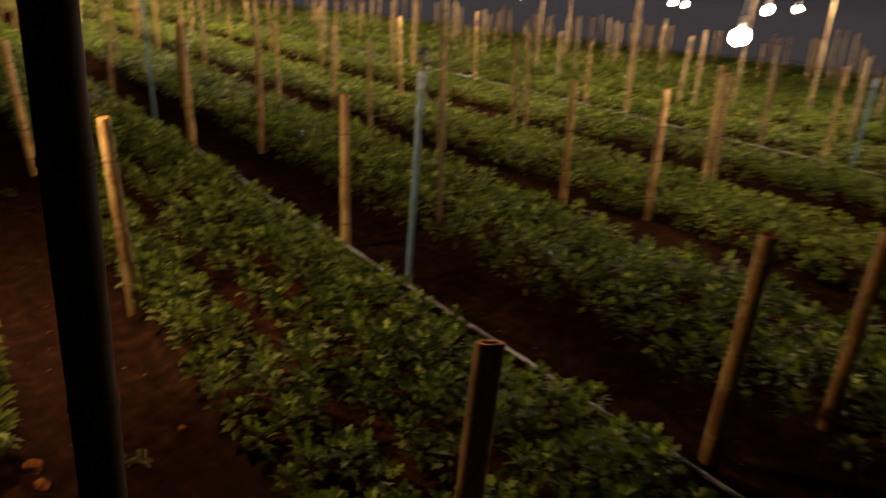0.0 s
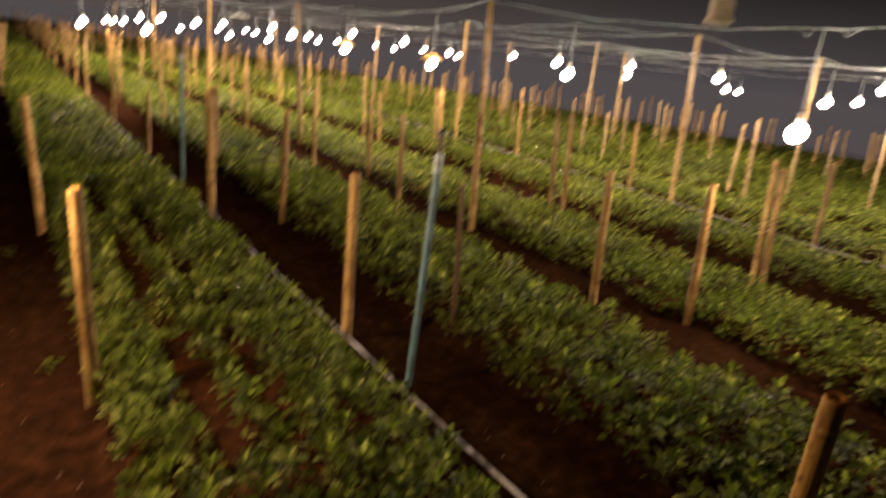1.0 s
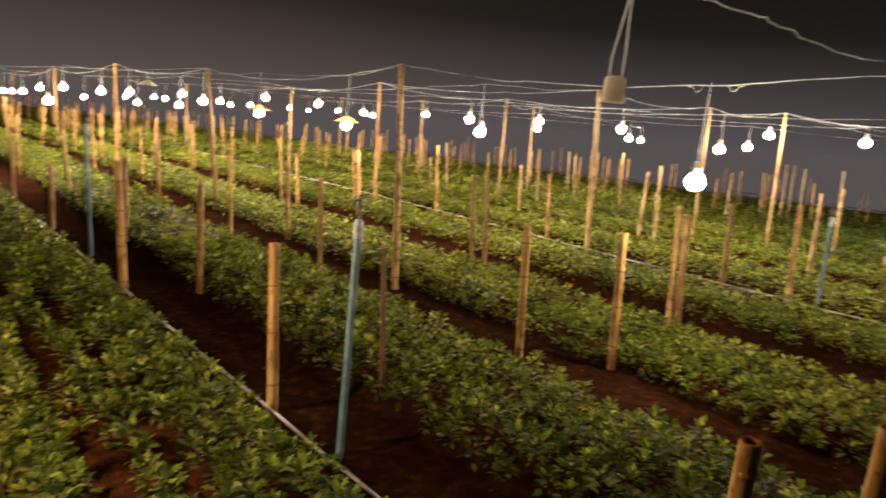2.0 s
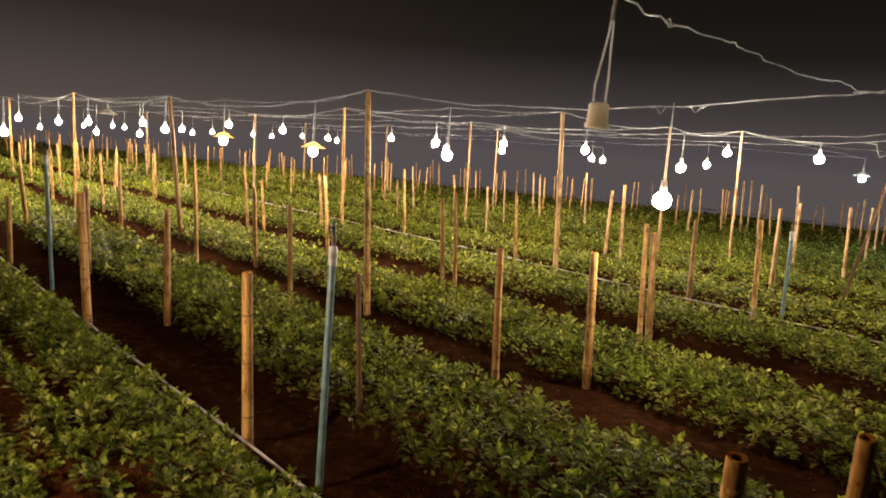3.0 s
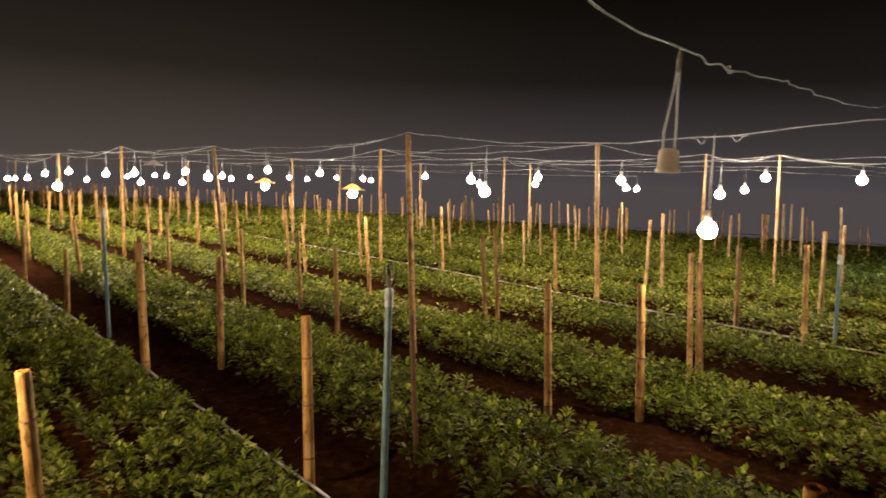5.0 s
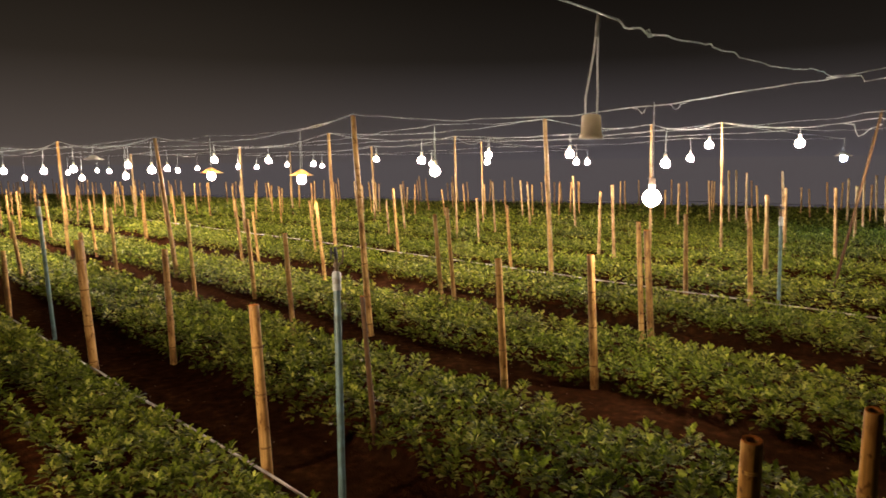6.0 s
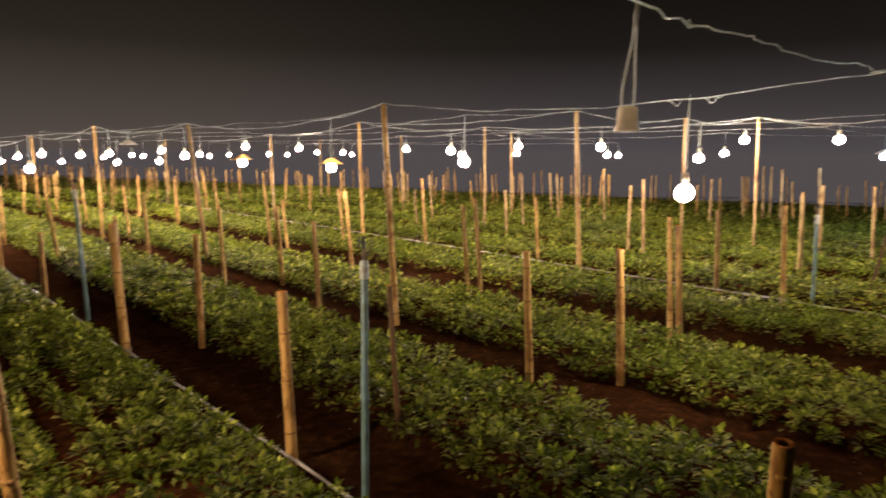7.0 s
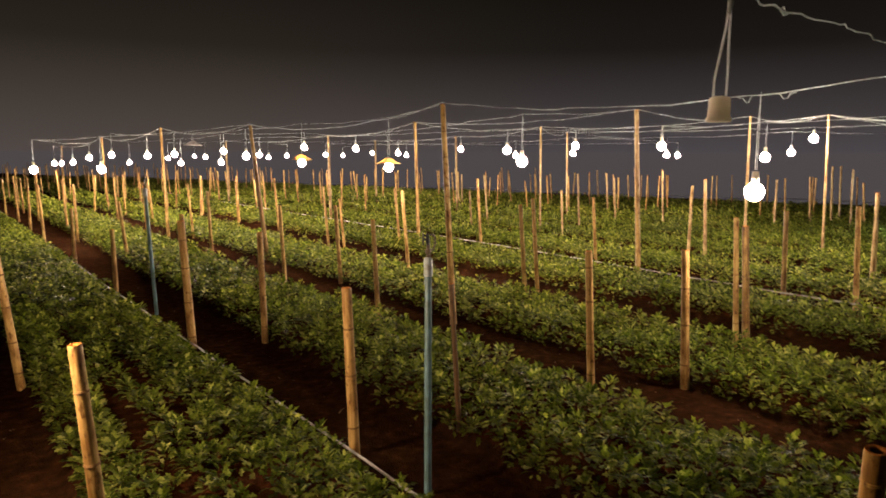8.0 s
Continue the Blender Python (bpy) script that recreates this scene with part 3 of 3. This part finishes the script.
POLE_SECOND = [(9.6, 7.12, 9.51, 7.20, 2.24, 0.04), (8.95, 11.5, 8.87, 11.52, 2.2, 0.035), (9.7, 16.3, 9.65, 16.31, 2.09, 0.035), (9.55, 22.9, 9.51, 22.92, 2.06, 0.035), (10.3, 3.70, 10.33, 3.31, 2.19, 0.02)]
POLE_THIRD = [(12.0, 11.4, 12.01, 11.47, 2.23, 0.026), (12.25, 7.05, 12.21, 7.07, 2.26, 0.026), (13.2, 6.25, 13.14, 6.30, 2.29, 0.026), (15.0, 13.4, 14.97, 13.45, 2.26, 0.027), (14.15, 16.9, 14.11, 16.96, 2.21, 0.036), (14.3, 21.6, 14.31, 21.7, 2.17, 0.036)]
POLE_NEAR = [(6.0, 1.68, 5.98, 1.7, 2.15, 0.033), (1.2, 9.0, 1.2, 9.0, 2.1, 0.033)]
for k, (x, y, tx, ty, h, r) in enumerate(POLE_ROW + POLE_SECOND + POLE_THIRD + POLE_NEAR):
    ob = bamboo("cable_pole", h, r, 700 + k, 0.7, gap=(0.24, 0.34), mat=PALE_BAMBOO if k == 0 else BROWN_BAMBOO if k == 1 else DARK_BAMBOO if r < 0.025 else HAZED_BAMBOO if x > 9 else None)
    ob.matrix_basis = leaning(x, y, tx - x, ty - y, h, k * 61)
    tagged(ob, *POLE_TAGS)

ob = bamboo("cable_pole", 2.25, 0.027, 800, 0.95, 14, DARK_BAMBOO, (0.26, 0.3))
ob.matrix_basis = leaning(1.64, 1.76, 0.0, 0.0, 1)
tagged(ob, "dark weathered pole with backlit shade in its colour, standing at the path's edge", "pole", "cable poles")


# ---- cables ----
def cable(points, r=0.004, sag=0.06, seed=0, label="sagging dusty white lamp cable strung between poles", fine=0.3, kink=0.006):
    rc = np.random.RandomState(seed)
    pts = []
    for span, (a, b) in enumerate(zip(points, points[1:])):
        a, b = Vector(a), Vector(b)
        dip = sag[span] if isinstance(sag, tuple) else sag
        n = max(8, int((b - a).length / fine))
        jig = rc.normal(0, kink, (n, 3)) + 2 * kink * np.sin(np.arange(n)[:, None] * rc.uniform(0.3, 0.7, 3) * fine / 0.1 + rc.uniform(0, 6, 3)) * (fine < 0.2)
        for k in range(n):
            f = k / n
            p = a.lerp(b, f) + Vector((0, 0, -4 * dip * f * (1 - f)))
            pts.append(p + Vector(jig[k]) * (1 if k else 0))
    pts.append(Vector(points[-1]))
    bm = bmesh.new()
    tube(bm, pts, r, 5)
    ob = smooth(part("lamp_cable", bm, CABLE), 60)
    tagged(ob, label, "cable", "lamp cables")


tops = [(p[2], p[3], p[4]) for p in POLE_ROW]
second = [(p[2], p[3], min(p[4], 2.24 if p[5] > 0.03 else 2.07)) for p in POLE_SECOND]
third = [(p[2], p[3], p[4]) for p in POLE_THIRD]
NEAR_TOP = (5.98, 1.7, 2.13)
JOINT = (5.975, 2.5, 2.047)
cable(tops, 0.0034, (0.15, 0.13, 0.16, 0.16), 1)
cable([tops[0], (5.97, 3.58, 1.968), NEAR_TOP], 0.003, (0.07, 0.012), 3, fine=0.12, kink=0.003)
cable([JOINT, (5.163, 2.359, 2.003), (3.82, 2.126, 1.885), (3.523, 2.074, 1.882), (3.075, 1.996, 1.838), (2.88, 1.962, 1.838), (1.66, 1.78, 2.16)], 0.0019, (0.0, 0.01, 0.0, 0.0, 0.0, 0.11), 4, fine=0.11, kink=0.002)
cable([second[0], second[1], second[2], second[3]], 0.003, 0.1, 5)
cable([second[0], third[1], third[2], (17.5, 4.6, 2.3)], 0.003, 0.1, 6)
cable([third[1], third[0], third[4], third[5]], 0.003, 0.1, 7)
cable([second[4], third[2], third[3]], 0.003, 0.1, 8)
cable([second[1], third[0], third[3]], 0.003, 0.12, 9)
cable([(1.66, 1.78, 2.16), (1.74, 3.95, 2.0), (1.2, 9.0, 2.1)], 0.004, 0.03, 10)


# the bare wire ends that hang where the two near cables are twisted together
bm = bmesh.new()
jx, jy, jz = JOINT
tube(bm, [(jx, jy + 0.05, jz + 0.002), (jx - 0.004, jy, jz + 0.006), (jx, jy - 0.06, jz + 0.002), (jx, jy - 0.12, jz - 0.002), (jx - 0.005, jy - 0.14, jz - 0.035), (jx - 0.01, jy - 0.2, jz - 0.03), (jx - 0.01, jy - 0.27, jz - 0.022), (jx, jy - 0.32, jz + 0.004)], [0.004, 0.006, 0.005, 0.003, 0.003, 0.003, 0.003, 0.002], 6)
ob = smooth(part("wire_joint", bm, CABLE), 60)
tagged(ob, "twisted white wire joint with loose ends on the cable", "wire joint")


# short wire ends left hanging from the cables
def wire_end(points, r, label):
    bm = bmesh.new()
    tube(bm, points, r, 6)
    tagged(smooth(part("loose_wire", bm, CABLE), 60), label, "wire end", "loose wire ends")


wire_end([(5.97, 3.5, 1.972), (5.968, 3.46, 1.965), (5.966, 3.435, 1.935), (5.966, 3.41, 1.94), (5.97, 3.395, 1.966), (5.97, 3.36, 1.97)], 0.0022, "short white wire twisted round the cable in a loop")
wire_end([(5.97, 3.74, 1.962), (5.968, 3.7, 1.957), (5.966, 3.672, 1.925), (5.966, 3.655, 1.93), (5.97, 3.64, 1.965)], 0.0018, "short white wire hooked over the lamp cable")
wire_end([(3.1, 2.0, 1.84), (3.07, 1.995, 1.832), (3.055, 1.993, 1.841), (3.075, 1.997, 1.848), (3.09, 1.999, 1.836), (3.05, 1.992, 1.838)], 0.0018, "tight twist of white wire on the cable")
wire_end([(10.35, 3.68, 2.028), (10.35, 3.58, 2.013), (10.345, 3.565, 1.95), (10.34, 3.532, 1.881), (10.34, 3.478, 1.904), (10.35, 3.43, 1.955), (10.35, 3.374, 1.979), (10.32, 3.31, 2.0)], 0.0045, "loose white wire loop hanging beside the pole")


# ---- lamps ----
def lampholder(bm, z=0.0, s=1.0):
    lathe(bm, [(0.011 * s, z + 0.058 * s), (0.021 * s, z + 0.055 * s), (0.0235 * s, z + 0.05 * s), (0.0245 * s, z + 0.012 * s), (0.028 * s, z + 0.008 * s), (0.028 * s, z + 0.001 * s), (0.025 * s, z), (0.018 * s, z), (0.017 * s, z + 0.03 * s)][::-1], 16)


def hanging_lamp(shade="", glow=None, drop=0.3):
    """A lit bulb in its holder on two cords; the origin is the bulb's middle."""
    root = new("hanging_lamp")
    R = 0.058
    if glow is not SHADE_WHITE:
        bm = bmesh.new()
        lathe(bm, [(R * math.sin(a), -R * math.cos(a)) for a in np.linspace(0.2, 2.7, 11)], 14)
        bulb = smooth(part("bulb", bm, glow or BULB_WARM, root, "glowing round bulb"), 180)
        bm = bmesh.new()
        lathe(bm, [(R * 0.43, R * 0.9), (R * 0.42, R * 1.0), (R * 0.38, R * 1.25), (0.019, R * 1.5)], 14)
        smooth(part("bulb_base", bm, SHADE_WHITE, bulb, "white plastic base of the bulb"), 60)
    bm = bmesh.new()
    lampholder(bm, 0.08, 0.9)
    smooth(part("lampholder", bm, CREAM, root, "cream lampholder"), 40)
    for s in (-1, 1):
        bm = bmesh.new()
        tube(bm, [(0.012 * s, 0, 0.14), (0.010 * s, 0.002, 0.14 + 0.5 * (drop - 0.14)), (0, 0, drop)], 0.002, 5)
        part("cord", bm, CABLE, root)
    if shade:
        bm = bmesh.new()
        out = [(0.03, 0.125), (0.05, 0.115), (0.105, 0.075), (0.16, 0.055), (0.165, 0.05), (0.158, 0.051), (0.102, 0.069), (0.05, 0.108), (0.03, 0.118)]
        lathe(bm, out, 20, cap=False)
        smooth(part("shade", bm, SHADE_ORANGE if shade == "orange" else SHADE_WHITE, root, shade + " conical shade"), 50)
    return root


def lamp_tags(ob, text):
    tagged(ob, text, "lamp", "lamps over the beds")


BARE = "lit bare bulb hanging on thin cords over a bed"
for x, y, z, drop in ((5.97, 3.58, 1.36, 0.63), (1.74, 3.95, 1.28, 0.72)):
    lamp = hanging_lamp("", BULB_OLD if x < 2 else BULB_WEAK, drop)
    lamp.matrix_basis = pose(x, y, z)
    lamp_tags(lamp, BARE)
# strings of lamps on thin cables that follow the beds: x, y, z of each bulb
STRING_A = [(4.08, 13.56, 1.34), (3.31, 15.19, 1.3), (5.23, 20.97, 1.5), (5.17, 23.01, 1.36), (4.98, 25.06, 1.31), (5.6, 28.0, 1.28)]
STRING_B = [(6.745, 9.09, 1.433), (6.49, 11.19, 1.47), (6.45, 13.39, 1.57), (6.13, 16.66, 1.6), (5.85, 17.77, 1.56), (5.34, 18.92, 1.57)]
STRING_C = [(7.45, 7.26, 1.53), (9.23, 14.26, 1.75), (8.27, 14.77, 1.77), (7.43, 17.29, 1.68), (7.7, 18.25, 1.42), (7.38, 20.46, 1.37), (7.47, 26.64, 1.33)]
STRING_D = [(9.57, 3.01, 1.61), (10.55, 5.92, 1.61), (10.69, 7.61, 1.77), (9.49, 9.74, 1.70), (8.95, 18.85, 1.61), (9.86, 25.97, 1.54), (9.21, 28.26, 1.48), (10.7, 29.9, 1.56)]
STRING_E = [(12.19, 4.75, 1.88), (12.61, 6.26, 1.91), (11.39, 9.95, 1.81), (12.35, 14.53, 1.79), (12.77, 17.94, 1.70), (11.12, 23.36, 1.55), (12.92, 25.84, 1.62)]
STRING_F = [(17.17, 5.58, 1.70), (14.29, 7.4, 1.72), (15.67, 10.96, 1.69), (14.33, 12.66, 1.71), (14.74, 15.1, 1.67), (15.78, 21.94, 1.67), (13.76, 24.32, 1.66)]
STRING_G = [(18.3, 12.43, 1.70), (15.79, 24.32, 1.74), (16.26, 27.51, 1.65)]
starts = (tops[1], tops[0], second[0], second[4], third[2], third[2], third[3])
for number, string in enumerate((STRING_A, STRING_B, STRING_C, STRING_D, STRING_E, STRING_F, STRING_G)):
    hooks = [starts[number]]
    for x, y, z in string:
        drop = max(0.17, (1.84 if number == 0 else 2.07) + 0.03 * math.sin(7 * y) - z)
        hooks.append((x, y, z + drop))
        shaded = number == 1 and y < 12
        cool = x > 17 and y < 6
        lamp = hanging_lamp("orange" if shaded else "white" if cool else "", BULB_COOL if cool else BULB_DIMMER if shaded or (number == 3 and y < 6) else BULB_WARM, drop)
        lamp.matrix_basis = pose(x, y, z, 0, 0, number * 40 + y * 50)
        lamp_tags(lamp, "lit bulb under an orange translucent conical shade" if shaded else "lit bluish bulb under a small white shade" if cool else BARE)
    cable(hooks, 0.002, 0.03, 20 + number, "thin sagging cable that carries a string of bulbs")

lamp = hanging_lamp("white", SHADE_WHITE, 0.25)
lamp.matrix_basis = pose(5.62, 13.75, 1.70)
lamp_tags(lamp, "empty white conical lamp shade hanging on the cable")

# the empty lampholder on its two cords
holder = new("empty_lampholder")
bm = bmesh.new()
lampholder(bm, 0.0, 0.78)
smooth(part("lampholder", bm, CREAM, holder), 40)
for pts in ([(-0.011, 0, 0.04), (-0.011, 0.0, 0.075), (0.003, 0, 0.16), (0.009, 0, 0.22)], [(0.011, 0.004, 0.04), (0.012, 0.004, 0.085), (0.01, 0.002, 0.14), (0.01, 0, 0.22)]):
    bm = bmesh.new()
    tube(bm, pts, 0.0021, 6)
    smooth(part("cord", bm, CABLE, holder), 60)
bm = bmesh.new()
tube(bm, [(0.007, 0, 0.185), (0.009, 0, 0.205), (0.011, 0, 0.228)], [0.003, 0.0055, 0.004], 6)
part("tape_wrap", bm, PVC_PALE, holder, "pale grey insulating tape round the joint")
holder.matrix_basis = pose(2.878, 2.0, 1.624, 0, 0, -45)
tagged(holder, "empty cream lampholder hanging from the cable on two cords", "lampholder")


# ---- sprinkler risers ----
def sprinkler(x, y, tx, ty, h):
    root = new("sprinkler_riser")
    bm = bmesh.new()
    lathe(bm, [(0.017, -0.1), (0.017, h - 0.06)], 14)
    smooth(part("pipe", bm, PVC_BLUE, root), 40)
    bm = bmesh.new()
    lathe(bm, [(0.0175, h - 0.09), (0.021, h - 0.086), (0.021, h - 0.01), (0.018, h), (0.008, h + 0.002)], 14)
    smooth(part("coupling", bm, PVC_PALE, root, "pale grey pipe coupling"), 40)
    bm = bmesh.new()
    lathe(bm, [(0.010, h), (0.010, h + 0.022), (0.015, h + 0.026), (0.015, h + 0.04), (0.009, h + 0.044), (0.009, h + 0.062), (0.004, h + 0.064)], 12)
    head = smooth(part("sprinkler_body", bm, BRONZE, root, "dull bronze sprinkler body"), 40)
    bm = bmesh.new()
    tube(bm, [(-0.012, 0, h + 0.034), (-0.03, 0, h + 0.045), (-0.038, 0, h + 0.07), (-0.036, 0, h + 0.105), (-0.022, 0, h + 0.118), (0.006, 0, h + 0.112)], 0.0042, 6)
    smooth(part("bridge", bm, BRONZE, head, "curved bridge of the sprinkler"), 40)
    bm = bmesh.new()
    tube(bm, [(0.0, 0, h + 0.06), (0.002, 0, h + 0.085), (0.006, 0, h + 0.118)], [0.009, 0.01, 0.006], 8)
    tube(bm, [(0.004, 0, h + 0.088), (0.022, 0.004, h + 0.09), (0.032, 0.006, h + 0.082)], [0.006, 0.005, 0.006], 6)
    tube(bm, [(0.03, 0.006, h + 0.06), (0.032, 0.006, h + 0.085), (0.031, 0.006, h + 0.112)], 0.0045, 6)
    smooth(part("swing_arm", bm, BLACK, head, "black swinging arm of the sprinkler"), 40)
    root.matrix_basis = leaning(x, y, tx - x, ty - y, h, 30)
    tagged(root, "faded blue PVC riser pipe with a bronze sprinkler head", "sprinkler", "sprinkler risers")


sprinkler(3.50, 3.72, 3.64, 3.92, 1.11)
sprinkler(3.50, 8.30, 3.44, 8.28, 1.25)
sprinkler(9.09, 3.83, 9.08, 3.85, 1.05)


# ---- litter on the path ----
bm = bmesh.new()
lathe(bm, [(0.02, 0.0), (0.027, 0.035), (0.03, 0.038), (0.026, 0.038), (0.018, 0.008)], 12)
ob = smooth(part("clay_pot_shard", bm, RUST), 40)
ob.matrix_basis = pose(1.655, 2.84, 0.018, 70, 0, 40)
tagged(ob, "small orange broken clay pot lying on the path", "pot shard")

# reddish clods broken off the bed's edge
for n, (x, y, r) in enumerate(((1.645, 3.06, 0.042), (1.64, 2.667, 0.038), (1.612, 2.93, 0.036), (1.66, 2.97, 0.028), (1.625, 2.76, 0.034), (1.6, 3.14, 0.04), (2.1, 3.05, 0.014))):
    rc = random.Random(900 + n)
    bm = bmesh.new()
    bmesh.ops.create_icosphere(bm, subdivisions=2, radius=r)
    for v in bm.verts:
        v.co *= rc.uniform(0.78, 1.18)
        v.co.z *= 0.6
    ob = part("soil_clod", bm, CLOD)
    ob.location = (x, y, r * 0.28)
    tagged(ob, "lump of reddish clay soil lying on the path", "clod", "soil clods")

# dry stalks trodden into the path
for n, (x, y, turn, length) in enumerate(((1.828, 2.675, 66, 0.11), (1.9, 2.95, 20, 0.07), (1.94, 2.92, 120, 0.06), (1.96, 2.97, 75, 0.05), (3.7, 4.9, 40, 0.09))):
    bm = bmesh.new()
    d = Vector((math.cos(radians(turn)), math.sin(radians(turn)), 0)) * length / 2
    lift = float(ground_height(np.array([x]), np.array([y]))[0]) + 0.006
    tube(bm, [Vector((x, y, lift)) - d, Vector((x, y, lift + 0.008)), Vector((x, y, lift)) + d], [0.0014, 0.0013, 0.0008], 5)
    ob = part("dry_stalk", bm, DRY_PALE)
    tagged(ob, "pale dry plant stalk lying on the trodden path", "stalk", "dry stalks")

rl = np.random.RandomState(77)
lx = np.concatenate([rl.uniform(1.72, 2.14, 40), rl.uniform(3.45, 3.95, 60), rl.uniform(5.5, 5.83, 50)])
ly = np.concatenate([rl.uniform(1.2, 9, 40), rl.uniform(1, 10, 60), rl.uniform(2, 11, 50)])
lv, lf = foliage(rl, lx, ly, ground_height(lx, ly) + 0.002, np.full(150, 0.006), 1, 1, 0.015)
lv[:, 2] = np.maximum(lv[:, 2] * 0.6, ground_height(lv[:, 0], lv[:, 1]) + 0.003)
ob = mesh_from("leaf_litter", lv, lf, DRY)
tagged(ob, "dry leaf scraps scattered over the trodden furrows", "litter", kind="stuff")


# ---- supply pipe along the field's far edge ----
bm = bmesh.new()
tube(bm, [(23.4 - 0.334 * k, 16.4 + 0.942 * k, 0.3 + 0.03 * math.sin(k)) for k in np.arange(-22, 26, 1.0)], 0.016, 6)
ob = smooth(part("supply_pipe", bm, BLACK), 60)
tagged(ob, "dark plastic water pipe on short props along the field's far edge", "pipe")
for n, k in enumerate(range(-21, 26, 4)):
    bm = bmesh.new()
    lathe(bm, [(0.03, -0.1), (0.028, 0.28)], 6)
    prop = part("pipe_prop", bm, BAMBOO, ob)
    prop.location = (23.4 - 0.334 * k, 16.4 + 0.942 * k, 0)


# ---- weeds that have come up in the furrows ----
def weed(x, y, seed, mat, label, flat=1.0):
    """A low rosette: each leaf a part, round one bare spot."""
    rw = np.random.RandomState(seed)
    root = new("weed")
    root.location = (x, y, float(ground_height(np.array([x]), np.array([y]))[0]))
    for shoot in range(3):
        sx, sy = rw.normal(0, 0.012, 2)
        tall = rw.uniform(0.02, 0.045)
        for k in range(5):
            v, f = foliage(rw, np.array([sx]), np.array([sy]), np.array([0.0]), np.array([tall]), 0, 1, 0.028, 0.004)
            turn = k * 2.4 + shoot
            v = np.stack([sx + (v[:, 0] - sx) * math.cos(turn) - (v[:, 1] - sy) * math.sin(turn), sy + (v[:, 0] - sx) * math.sin(turn) + (v[:, 1] - sy) * math.cos(turn), v[:, 2] - 0.001 * k], -1)
            v[:, 2] = np.maximum(v[:, 2] * flat, 0.002)
            ob = mesh_from("leaf", v, f, mat)
            ob.parent = root
    tagged(root, label, "weed", "furrow weeds")


for n, (x, y) in enumerate(((2.065, 4.348), (1.95, 6.0))):
    weed(x, y, 300 + n, LEAF, "small green weed growing in the trodden soil")
weed(1.93, 2.94, 305, plain_material("wilted_leaf", (0.06, 0.055, 0.02), 0.9, scale=60, spec=0.0), "wilted olive-green weed trodden flat on the path", 0.3)
